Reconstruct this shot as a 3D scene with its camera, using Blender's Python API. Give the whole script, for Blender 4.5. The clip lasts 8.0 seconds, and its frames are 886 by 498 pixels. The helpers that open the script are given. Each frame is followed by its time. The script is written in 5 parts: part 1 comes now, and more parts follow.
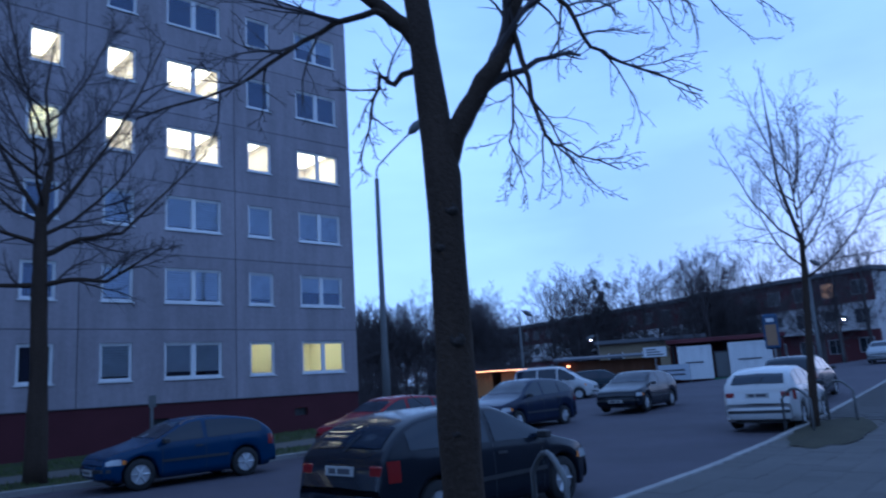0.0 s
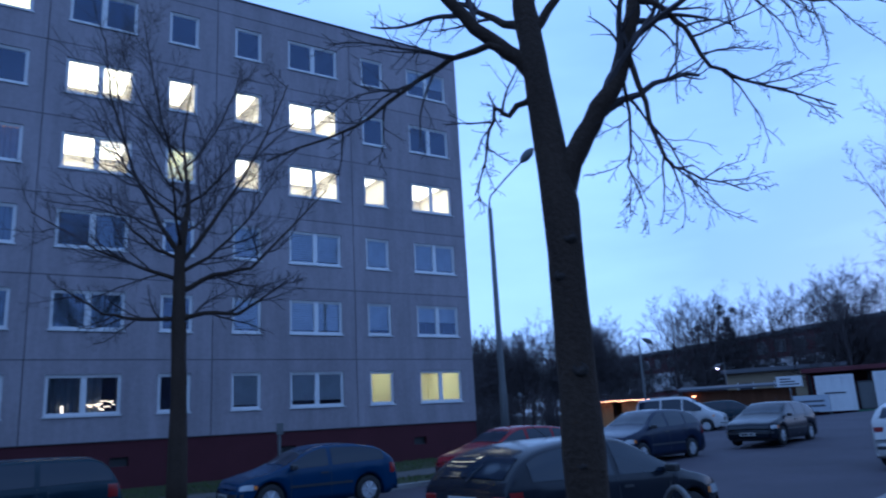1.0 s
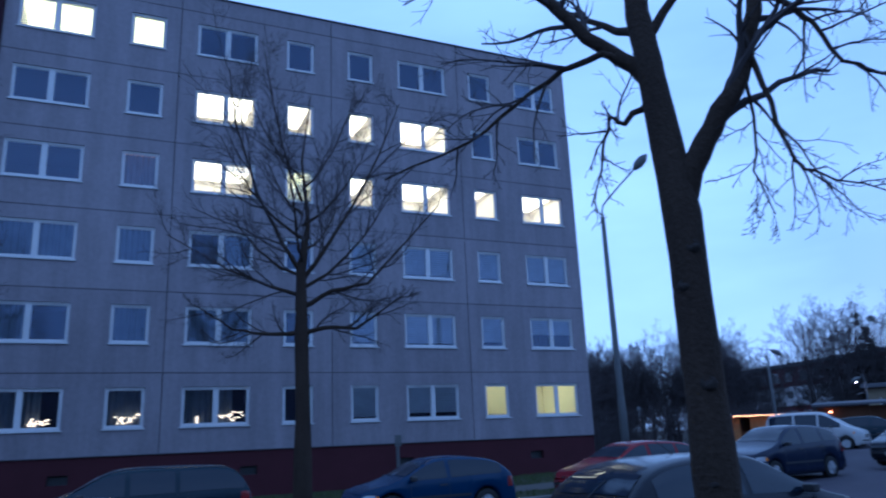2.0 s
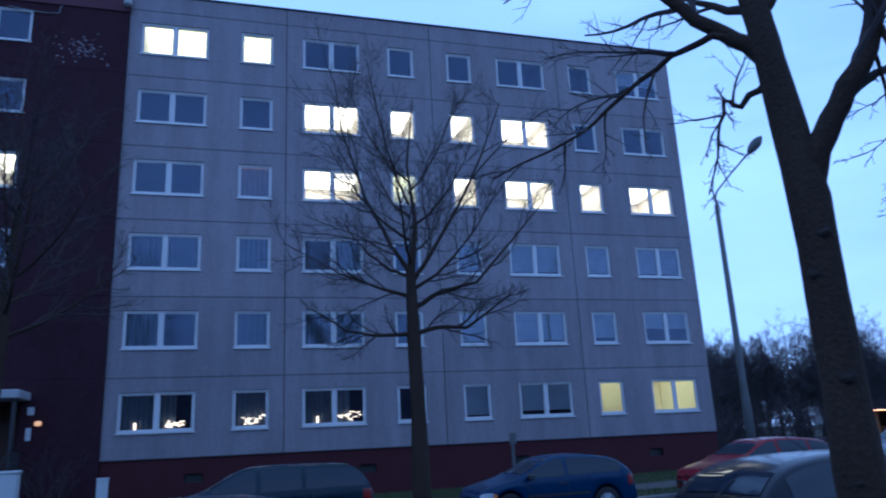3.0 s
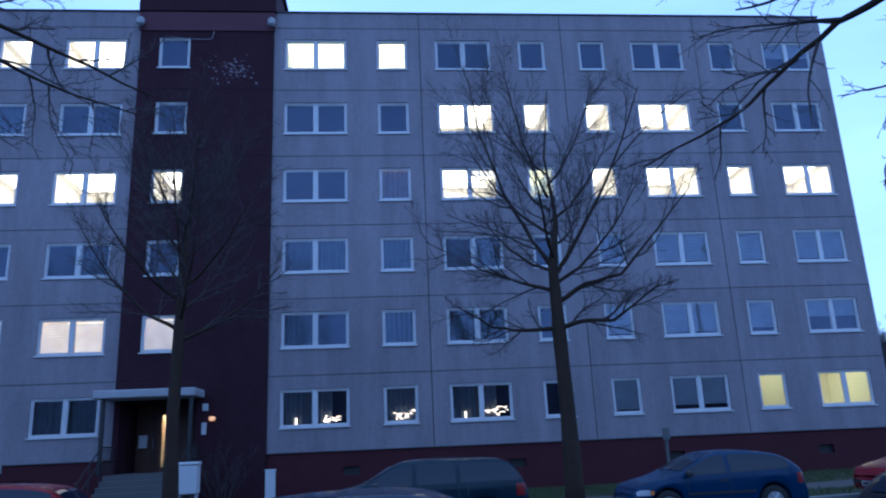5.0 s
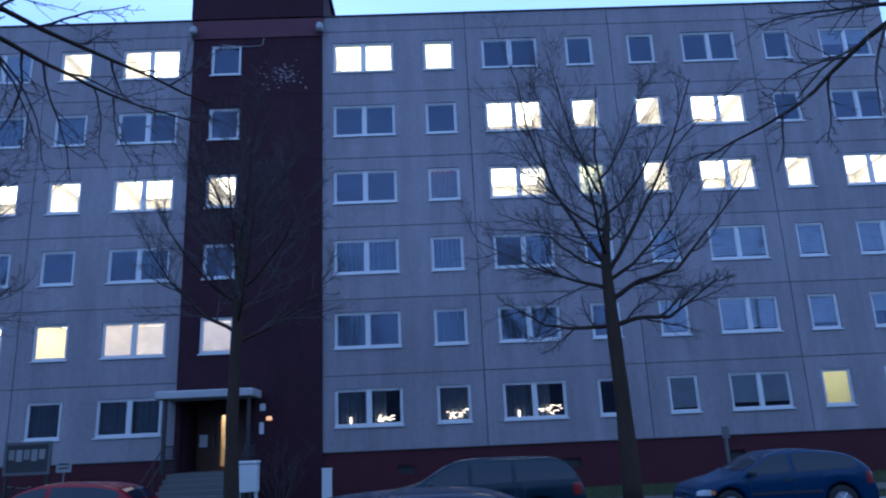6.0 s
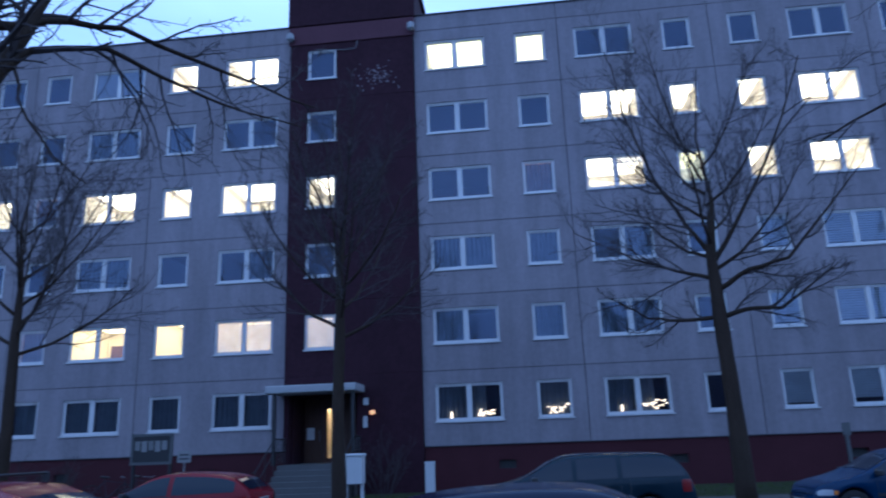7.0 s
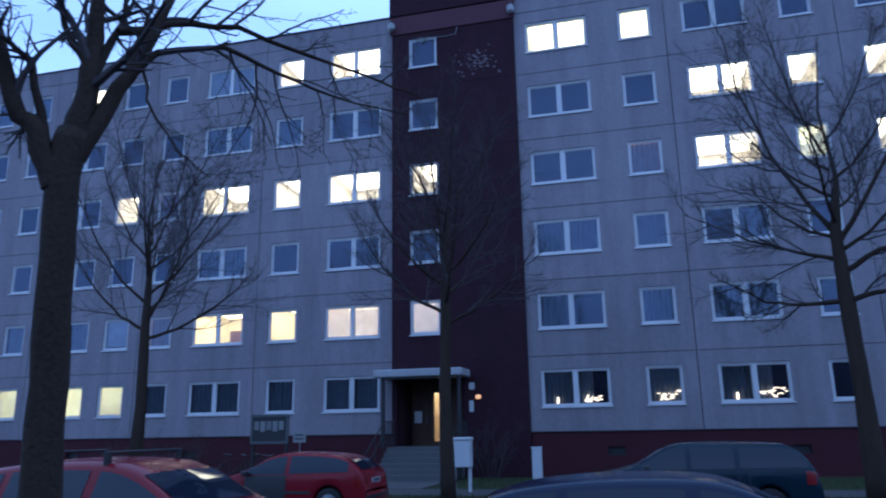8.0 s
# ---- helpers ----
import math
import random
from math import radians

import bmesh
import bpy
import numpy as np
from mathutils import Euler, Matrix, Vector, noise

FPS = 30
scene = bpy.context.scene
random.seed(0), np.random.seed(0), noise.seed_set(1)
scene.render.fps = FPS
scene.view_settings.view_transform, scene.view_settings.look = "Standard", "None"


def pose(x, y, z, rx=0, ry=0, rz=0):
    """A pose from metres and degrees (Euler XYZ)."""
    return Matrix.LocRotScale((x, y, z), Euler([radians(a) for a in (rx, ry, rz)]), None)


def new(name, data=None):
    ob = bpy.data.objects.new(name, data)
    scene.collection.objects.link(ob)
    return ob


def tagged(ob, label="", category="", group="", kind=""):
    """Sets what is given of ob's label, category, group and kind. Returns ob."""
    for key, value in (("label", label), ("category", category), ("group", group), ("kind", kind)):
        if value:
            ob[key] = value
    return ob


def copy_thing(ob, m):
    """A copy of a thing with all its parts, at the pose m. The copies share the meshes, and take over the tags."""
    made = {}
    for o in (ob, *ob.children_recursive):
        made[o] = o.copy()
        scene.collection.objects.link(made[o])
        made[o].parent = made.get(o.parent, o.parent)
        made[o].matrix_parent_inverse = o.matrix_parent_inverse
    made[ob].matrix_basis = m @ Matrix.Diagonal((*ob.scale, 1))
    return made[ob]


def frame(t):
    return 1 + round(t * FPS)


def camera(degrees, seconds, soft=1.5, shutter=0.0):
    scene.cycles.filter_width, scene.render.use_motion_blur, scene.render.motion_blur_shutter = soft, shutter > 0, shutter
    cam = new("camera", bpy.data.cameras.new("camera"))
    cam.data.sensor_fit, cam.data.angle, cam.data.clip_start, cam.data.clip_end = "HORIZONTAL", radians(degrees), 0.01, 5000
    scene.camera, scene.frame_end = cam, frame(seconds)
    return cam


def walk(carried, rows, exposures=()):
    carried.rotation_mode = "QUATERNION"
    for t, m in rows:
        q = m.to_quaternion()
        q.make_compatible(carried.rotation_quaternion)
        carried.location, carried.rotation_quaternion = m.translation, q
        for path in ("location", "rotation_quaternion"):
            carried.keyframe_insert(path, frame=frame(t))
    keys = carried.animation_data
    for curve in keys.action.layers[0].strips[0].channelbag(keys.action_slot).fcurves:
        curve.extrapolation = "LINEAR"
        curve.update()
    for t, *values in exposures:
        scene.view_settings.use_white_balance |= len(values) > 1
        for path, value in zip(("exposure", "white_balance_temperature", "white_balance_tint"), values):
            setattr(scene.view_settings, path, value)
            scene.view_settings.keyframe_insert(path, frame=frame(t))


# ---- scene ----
cam = camera(62.31, 8.0, soft=2.0, shutter=0.5)

# ---- the walk: the camera stands on the near pavement and turns to the left ----
TURN = [
    (0, -41.78, 10.47, 3.56),
    (0.5, -37.35, 12.05, 2.89),
    (1, -32.85, 13.22, 3.10),
    (1.5, -28.70, 14.18, 2.68),
    (2, -24.15, 14.60, 2.39),
    (3.5, -12.34, 14.88, 2.66),
    (4, -9.79, 14.93, 2.31),
    (4.5, -6.98, 14.92, 2.38),
    (6, -0.70, 15.00, 2.48),
    (6.5, 2.13, 15.20, 2.56),
    (7, 6.81, 14.87, 2.00),
    (7.5, 11.29, 14.26, 1.52),
    (8, 14.73, 13.92, 0.92),
]
walk(cam, [(t, pose(-0.06 * t, 0, 1.6 + 0.006 * t, 90 + pitch, roll, yaw)) for t, yaw, pitch, roll in TURN],
     [(0.0, 0.14, 4200, 27), (2.0, 0.12, 4150, 27), (4.0, 0.25, 4130, 28), (6.0, 0.43, 4260, 28), (8.0, 0.38, 4320, 29)])

# ---- dusk sky: an even overcast, no sun ----
world = bpy.data.worlds.new("world")
scene.world = world
world.use_nodes = True
wn, wl = world.node_tree.nodes, world.node_tree.links
wn.clear()
w_out = wn.new("ShaderNodeOutputWorld")
w_bg = wn.new("ShaderNodeBackground")
w_sky = wn.new("ShaderNodeTexSky")
w_sky.sky_type = "NISHITA"
w_sky.sun_disc = False
w_sky.sun_elevation = radians(4)
w_sky.sun_rotation = radians(80)
w_co = wn.new("ShaderNodeTexCoord")
w_map = wn.new("ShaderNodeMapping")
w_map.inputs["Scale"].default_value = (1.0, 1.0, 3.5)
w_noise = wn.new("ShaderNodeTexNoise")
w_noise.inputs["Scale"].default_value = 1.6
w_noise.inputs["Detail"].default_value = 5
w_ramp = wn.new("ShaderNodeValToRGB")
w_ramp.color_ramp.elements[0].position = 0.35
w_ramp.color_ramp.elements[0].color = (4.5, 6.0, 6.9, 1)
w_ramp.color_ramp.elements[1].position = 0.68
w_ramp.color_ramp.elements[1].color = (6.8, 8.6, 9.2, 1)
w_mix = wn.new("ShaderNodeMix")
w_mix.data_type = "RGBA"
w_mix.inputs["Factor"].default_value = 0.85
wl.new(w_co.outputs["Generated"], w_map.inputs["Vector"])
wl.new(w_map.outputs["Vector"], w_noise.inputs["Vector"])
wl.new(w_noise.outputs["Fac"], w_ramp.inputs["Fac"])
wl.new(w_sky.outputs["Color"], w_mix.inputs["A"])
wl.new(w_ramp.outputs["Color"], w_mix.inputs["B"])
wl.new(w_mix.outputs["Result"], w_bg.inputs["Color"])
wl.new(w_bg.outputs["Background"], w_out.inputs["Surface"])
w_bg.inputs["Strength"].default_value = 0.105

# ---------------------------------------------------------------- materials
MATS = {}


def material(name, base, rough=0.8, metal=0.0, grain=0.0, scale=20.0, stains=0.0, stain_scale=0.6, bump=0.0, coat=0.0,
             emit=None, power=0.0, vary=0.0, ior=1.5, streak=(1, 1, 1), spec=0.5):
    """A surface with fine grain and broad stains, in world metres."""
    if name in MATS:
        return MATS[name]
    m = bpy.data.materials.new(name)
    m.use_nodes = True
    n, l = m.node_tree.nodes, m.node_tree.links
    p = n["Principled BSDF"]
    p.inputs["Base Color"].default_value = (*base, 1)
    p.inputs["Roughness"].default_value = rough
    p.inputs["Metallic"].default_value = metal
    p.inputs["IOR"].default_value = ior
    p.inputs["Specular IOR Level"].default_value = 0.2 if rough >= 0.85 else spec
    p.inputs["Coat Weight"].default_value = coat
    p.inputs["Coat Roughness"].default_value = 0.08
    if emit:
        p.inputs["Emission Color"].default_value = (*emit, 1)
        p.inputs["Emission Strength"].default_value = power
    if grain or stains or vary:
        geo = n.new("ShaderNodeNewGeometry")
        mp = n.new("ShaderNodeMapping")
        mp.inputs["Scale"].default_value = streak
        l.new(geo.outputs["Position"], mp.inputs["Vector"])
        fine, broad = n.new("ShaderNodeTexNoise"), n.new("ShaderNodeTexNoise")
        fine.inputs["Scale"].default_value, fine.inputs["Detail"].default_value = scale, 4
        broad.inputs["Scale"].default_value, broad.inputs["Detail"].default_value = stain_scale, 6
        broad.inputs["Roughness"].default_value = 0.65
        l.new(geo.outputs["Position"], fine.inputs["Vector"])
        l.new(mp.outputs["Vector"], broad.inputs["Vector"])
        total = n.new("ShaderNodeMath")
        total.operation = "MULTIPLY_ADD"
        total.inputs[1].default_value = grain * 2
        total.inputs[2].default_value = 1.0 - grain - stains
        l.new(fine.outputs["Fac"], total.inputs[0])
        more = n.new("ShaderNodeMath")
        more.operation = "MULTIPLY_ADD"
        more.inputs[1].default_value = stains * 2
        l.new(broad.outputs["Fac"], more.inputs[0])
        l.new(total.outputs[0], more.inputs[2])
        value = more
        if vary:
            info = n.new("ShaderNodeObjectInfo")
            v = n.new("ShaderNodeMath")
            v.operation = "MULTIPLY_ADD"
            v.inputs[1].default_value = vary
            v.inputs[2].default_value = -vary / 2
            l.new(info.outputs["Random"], v.inputs[0])
            s = n.new("ShaderNodeMath")
            s.operation = "ADD"
            l.new(more.outputs[0], s.inputs[0])
            l.new(v.outputs[0], s.inputs[1])
            value = s
        hsv = n.new("ShaderNodeHueSaturation")
        hsv.inputs["Color"].default_value = (*base, 1)
        l.new(value.outputs[0], hsv.inputs["Value"])
        l.new(hsv.outputs["Color"], p.inputs["Base Color"])
        if bump:
            b = n.new("ShaderNodeBump")
            b.inputs["Strength"].default_value = bump
            b.inputs["Distance"].default_value = 0.02
            l.new(fine.outputs["Fac"], b.inputs["Height"])
            l.new(b.outputs["Normal"], p.inputs["Normal"])
    MATS[name] = m
    return m


def glass(name, tint, ior):
    """A clear pane: it mirrors by Fresnel and lets the rest through."""
    m = bpy.data.materials.new(name)
    m.use_nodes = True
    n, l = m.node_tree.nodes, m.node_tree.links
    n.clear()
    out, mix, fr = n.new("ShaderNodeOutputMaterial"), n.new("ShaderNodeMixShader"), n.new("ShaderNodeFresnel")
    clear, gloss = n.new("ShaderNodeBsdfTransparent"), n.new("ShaderNodeBsdfGlossy")
    clear.inputs["Color"].default_value = (*tint, 1)
    gloss.inputs["Roughness"].default_value = 0.03
    gloss.inputs["Color"].default_value = (0.56, 0.64, 0.95, 1)
    fr.inputs["IOR"].default_value = ior
    l.new(fr.outputs[0], mix.inputs[0])
    l.new(clear.outputs[0], mix.inputs[1])
    l.new(gloss.outputs[0], mix.inputs[2])
    l.new(mix.outputs[0], out.inputs["Surface"])
    return m


def cloth(name, base, through_share):
    """Thin cloth or slats that let some light through."""
    m = bpy.data.materials.new(name)
    m.use_nodes = True
    n, l = m.node_tree.nodes, m.node_tree.links
    n.clear()
    out, mix = n.new("ShaderNodeOutputMaterial"), n.new("ShaderNodeMixShader")
    d, t = n.new("ShaderNodeBsdfDiffuse"), n.new("ShaderNodeBsdfTranslucent")
    geo, tex, ramp = n.new("ShaderNodeNewGeometry"), n.new("ShaderNodeTexNoise"), n.new("ShaderNodeHueSaturation")
    tex.inputs["Scale"].default_value = 2.5
    l.new(geo.outputs["Position"], tex.inputs["Vector"])
    mp = n.new("ShaderNodeMapRange")
    mp.inputs["To Min"].default_value, mp.inputs["To Max"].default_value = 0.75, 1.2
    l.new(tex.outputs["Fac"], mp.inputs["Value"])
    l.new(mp.outputs["Result"], ramp.inputs["Value"])
    ramp.inputs["Color"].default_value = (*base, 1)
    for b in (d, t):
        l.new(ramp.outputs["Color"], b.inputs["Color"])
    mix.inputs[0].default_value = through_share
    l.new(d.outputs[0], mix.inputs[1])
    l.new(t.outputs[0], mix.inputs[2])
    l.new(mix.outputs[0], out.inputs["Surface"])
    return m


CONCRETE = material("washed_concrete", (0.228, 0.207, 0.225), 0.9, grain=0.14, scale=7, stains=0.42, stain_scale=0.9, bump=0.12, vary=0.1, streak=(1.6, 1, 0.22))
JOINT = material("joint_sealant", (0.07, 0.065, 0.07), 0.9)
MAROON = material("maroon_render", (0.031, 0.0125, 0.0195), 0.9, grain=0.34, scale=6, stains=0.35, stain_scale=0.9, bump=0.15, streak=(1, 1, 0.5))
PLINTH = material("maroon_plinth", (0.05, 0.015, 0.02), 0.85, grain=0.12, scale=22, stains=0.25, stain_scale=1.1, bump=0.2)
FRAME = material("white_window_frame", (0.55, 0.55, 0.56), 0.45, grain=0.03, scale=9, stains=0.06)
PANE = glass("window_glass", (0.86, 0.9, 0.93), 1.95)
CURTAIN = cloth("sheer_curtain", (0.27, 0.31, 0.34), 0.35)
BLIND = cloth("white_blind", (0.88, 0.88, 0.87), 0.3)
ROOM = material("room_paint", (0.84, 0.8, 0.7), 0.9, grain=0.04, scale=3, stains=0.06)
# walls of unlit rooms: the indoor shade is put into this near-black colour
ROOM_SHADED = material("shaded_room_paint", (0.045, 0.043, 0.045), 0.9, grain=0.05, scale=3)
LAMP_COOL = material("office_lamp", (0.9, 0.9, 0.85), 0.5, emit=(1.0, 0.75, 0.3), power=5.2)
LAMP_BRIGHT = material("strong_lamp", (0.9, 0.9, 0.85), 0.5, emit=(1.0, 0.79, 0.2), power=6)
LAMP_LOBBY = material("lobby_lamp", (0.9, 0.85, 0.7), 0.5, emit=(1.0, 0.64, 0.19), power=26)
LAMP_WARM = material("room_lamp", (0.9, 0.85, 0.7), 0.5, emit=(1.0, 0.68, 0.17), power=5.5)
LAMP_DIM = material("dim_lamp", (0.9, 0.7, 0.5), 0.5, emit=(1.0, 0.48, 0.16), power=0.55)
LAMP_SOFT = material("soft_lamp", (0.9, 0.85, 0.75), 0.5, emit=(1.0, 0.68, 0.26), power=4.6)
LAMP_YELLOW = material("yellow_lamp", (0.9, 0.85, 0.6), 0.5, emit=(1.0, 0.83, 0.24), power=1.9)
CANDLES = material("window_candles", (0.9, 0.8, 0.5), 0.5, emit=(1.0, 0.66, 0.26), power=2.6)
ASPHALT = material("asphalt", (0.056, 0.05, 0.062), 0.88, grain=0.25, scale=60, stains=0.45, stain_scale=0.3, bump=0.4)
PAVING = material("pavement_slabs", (0.075, 0.072, 0.07), 0.92, grain=0.15, scale=30, stains=0.25, stain_scale=0.7, bump=0.3, vary=0.16)
SANDBED = material("pavement_joint", (0.075, 0.07, 0.062), 0.95, grain=0.2, scale=30)
KERB = material("kerb_granite", (0.2, 0.195, 0.19), 0.8, grain=0.2, scale=50, stains=0.2, vary=0.14, bump=0.2)
GRASS = material("winter_grass", (0.028, 0.034, 0.014), 0.95, grain=0.4, scale=28, stains=0.3, stain_scale=0.5, bump=0.6)
BLADE = material("grass_blades", (0.06, 0.08, 0.028), 0.9, grain=0.2, scale=2, vary=0.1)
BED = material("mossy_soil", (0.032, 0.03, 0.017), 0.95, grain=0.4, scale=24, stains=0.4, stain_scale=2.0, bump=0.7)
SOIL = material("bare_soil", (0.04, 0.034, 0.024), 0.95, grain=0.35, scale=24, stains=0.3, bump=0.6)
BARK = material("bark", (0.03, 0.025, 0.022), 0.95, grain=0.4, scale=26, stains=0.3, stain_scale=2.2, bump=0.9, streak=(1, 1, 0.25))
MOSS = material("mossy_bark", (0.036, 0.026, 0.019), 0.95, grain=0.4, scale=26, stains=0.5, stain_scale=3.0, bump=0.9, streak=(1, 1, 0.3))
TWIG = material("twigs", (0.058, 0.05, 0.051), 0.9, grain=0.2, scale=8)
STEEL = material("galvanised_steel", (0.2, 0.205, 0.21), 0.55, metal=0.5, grain=0.1, scale=14)
POLE = material("grey_pole_paint", (0.085, 0.088, 0.09), 0.7, grain=0.12, scale=12, stains=0.2)
DARK = material("black_plastic", (0.018, 0.018, 0.02), 0.55)
RUBBER = material("rubber", (0.022, 0.022, 0.023), 0.85, grain=0.1, scale=20)
ALLOY = material("wheel_metal", (0.42, 0.43, 0.45), 0.4, metal=0.6)
CARGLASS = material("car_glass", (0.01, 0.015, 0.026), 0.05, ior=1.4)
CHROME = material("chrome", (0.6, 0.6, 0.6), 0.15, metal=1.0)
HEADLIGHT = material("headlight_glass", (0.36, 0.38, 0.4), 0.12, coat=0.5)
REDLENS = material("red_lens", (0.15, 0.006, 0.006), 0.18, coat=0.5)
AMBERLENS = material("amber_lens", (0.6, 0.2, 0.02), 0.2, coat=0.5)
PLATE = material("number_plate", (0.3, 0.3, 0.29), 0.5)
WHITE = material("white_paint", (0.5, 0.51, 0.52), 0.55, grain=0.05, scale=8, stains=0.08)
LETTER = material("dark_bars", (0.05, 0.05, 0.06), 0.7)
PAPER = material("paper", (0.7, 0.7, 0.7), 0.8)
WOOD = material("brown_door", (0.075, 0.035, 0.02), 0.6, grain=0.2, scale=10, streak=(8, 8, 0.6), stains=0.2)
STEP = material("concrete_steps", (0.1, 0.098, 0.097), 0.88, grain=0.15, scale=30, stains=0.2, bump=0.3)


# ---------------------------------------------------------------- mesh helpers
def mesh_of(name, verts, faces, mat, smooth=False):
    me = bpy.data.meshes.new(name)
    me.from_pydata([tuple(v) for v in verts], [], faces)
    me.materials.append(mat)
    me.update()
    if smooth:
        for p in me.polygons:
            p.use_smooth = True
    return me


def put(name, me, parent=None, at=None, label=""):
    ob = new(name, me)
    if parent:
        ob.parent = parent
    if at is not None:
        ob.matrix_basis = at if isinstance(at, Matrix) else Matrix.Translation(at)
    if label:
        ob["label"] = label
    return ob


def part(name, bm, mat, parent, label=""):
    me = bpy.data.meshes.new(name)
    bm.to_mesh(me)
    bm.free()
    me.materials.append(mat)
    return put(name, me, parent, None, label)


def thing(name, at, label, category, group="", kind=""):
    ob = new(name)
    ob.matrix_basis = at if isinstance(at, Matrix) else Matrix.Translation(at)
    return tagged(ob, label, category, group, kind)


class Shape:
    """Collects vertices and faces for one mesh."""

    def __init__(self):
        self.v, self.f = [], []

    def add(self, verts, faces):
        k = len(self.v)
        self.v += [tuple(p) for p in verts]
        self.f += [tuple(i + k for i in f) for f in faces]
        return self

    def box(self, x0, x1, y0, y1, z0, z1, b=0.0):
        if b <= 0:
            v = [(x, y, z) for z in (z0, z1) for y in (y0, y1) for x in (x0, x1)]
            return self.add(v, [(0, 2, 3, 1), (4, 5, 7, 6), (0, 1, 5, 4), (2, 6, 7, 3), (0, 4, 6, 2), (1, 3, 7, 5)])
        v, f = [], []
        for z, k in ((z0, b), (z0 + b, 0), (z1 - b, 0), (z1, b)):
            v += [(x0 + k + b, y0 + k, z), (x1 - k - b, y0 + k, z), (x1 - k, y0 + k + b, z), (x1 - k, y1 - k - b, z),
                  (x1 - k - b, y1 - k, z), (x0 + k + b, y1 - k, z), (x0 + k, y1 - k - b, z), (x0 + k, y0 + k + b, z)]
        for r in range(3):
            f += [(r * 8 + i, r * 8 + (i + 1) % 8, r * 8 + 8 + (i + 1) % 8, r * 8 + 8 + i) for i in range(8)]
        f += [tuple(range(7, -1, -1)), tuple(range(24, 32))]
        return self.add(v, f)

    def tube(self, pts, radii, n=8, cap=True):
        pts = [Vector(p) for p in pts]
        rings, a = [], None
        for i, p in enumerate(pts):
            d = (pts[min(i + 1, len(pts) - 1)] - pts[max(i - 1, 0)])
            d = d.normalized() if d.length > 1e-9 else Vector((0, 0, 1))
            a = d.orthogonal().normalized() if a is None else (a - d * a.dot(d)).normalized()
            c = d.cross(a)
            r = radii[i] if isinstance(radii, (list, tuple)) else radii
            rings.append([p + (a * math.cos(k * math.tau / n) + c * math.sin(k * math.tau / n)) * r for k in range(n)])
        v = [q for ring in rings for q in ring]
        f = [(i * n + k, i * n + (k + 1) % n, (i + 1) * n + (k + 1) % n, (i + 1) * n + k) for i in range(len(pts) - 1) for k in range(n)]
        if cap:
            f += [tuple(range(n - 1, -1, -1)), tuple(range(len(v) - n, len(v)))]
        return self.add(v, f)

    def disc(self, c, r, axis="y", depth=0.05, n=20):
        o = {"x": (depth, 0, 0), "y": (0, depth, 0), "z": (0, 0, depth)}[axis]
        c = Vector(c)
        return self.tube([c - Vector(o) / 2, c + Vector(o) / 2], r, n)

    def mesh(self, name, mat, smooth=False):
        return mesh_of(name, self.v, self.f, mat, smooth)


def joined(name, shape, mat, parent=None, at=None, label="", smooth=False):
    return put(name, shape.mesh(name, mat, smooth), parent, at, label)


# ---------------------------------------------------------------- ground, road, pavements
def smooth01(t):
    t = min(1.0, max(0.0, t))
    return t * t * (3 - 2 * t)


def rise(x, y):
    """The street climbs gently to the east."""
    up = 0.03 * 3.0 * math.log1p(math.exp(min(40, (min(x, 150) - 12) / 3.0)))
    return up * (1 - 0.6 * smooth01((y - 18) / 20)) - 0.12


def near_kerb(x):
    return 5.3 + 0.2 * 4.0 * math.log1p(math.exp(min(40, (x - 7) / 4.0)))


def far_kerb(x):
    """The far kerb runs straight, then turns into the side road."""
    return 17.5 + 0.16 * 3.0 * math.log1p(math.exp(min(40, (x - 12) / 3.0)))


def strip(name, xs, y0, y1, cols, lift, mat, label, category, parent=None, kind="structure"):
    v, f = [], []
    for x in xs:
        a, b = y0(x), y1(x)
        for j in range(cols + 1):
            y = a + (b - a) * j / cols
            v.append((x, y, rise(x, y) + lift))
    n = cols + 1
    for i in range(len(xs) - 1):
        for j in range(cols):
            f.append((i * n + j, (i + 1) * n + j, (i + 1) * n + j + 1, i * n + j + 1))
    ob = put(name, mesh_of(name, v, f, mat), parent)
    return tagged(ob, label, category, kind=kind)


def spread(a, b, step):
    k = max(1, int(math.ceil((b - a) / step)))
    return [a + (b - a) * i / k for i in range(k + 1)]


xs_ground = sorted({-1500, -700, -300, -150, *spread(-80, 150, 4), 220, 400, 800, 1500})
strip("ground", xs_ground, lambda x: -900, lambda x: 1500, 300, -0.1, SOIL, "dark bare earth reaching to the horizon", "ground")
xs_road = spread(-70, 150, 2)
strip("road", xs_road, lambda x: near_kerb(x), lambda x: 62 if x > 23.5 else far_kerb(x), 24, 0.0, ASPHALT, "worn dark grey asphalt street with a side road", "road")
PAVE_Z = 0.12
strip("pavement", xs_road, lambda x: -8, lambda x: near_kerb(x) - 0.14, 14, PAVE_Z - 0.015, SANDBED, "grey concrete slab pavement beside the kerb", "pavement")
strip("verge", spread(-70, 23, 1.5), lambda x: far_kerb(x) + 0.14, lambda x: far_kerb(x) + 1.9, 3, PAVE_Z, GRASS, "muddy winter grass verge along the far kerb", "grass")
strip("footpath", spread(-70, 23, 1.5), lambda x: far_kerb(x) + 1.9, lambda x: far_kerb(x) + 3.9, 3, PAVE_Z + 0.01, PAVING, "pale concrete footpath in front of the apartment block", "pavement")
strip("lawn", spread(-70, 23, 1.5), lambda x: far_kerb(x) + 3.9, lambda x: 60, 30, PAVE_Z, GRASS, "short winter lawn in front of the apartment block", "grass")
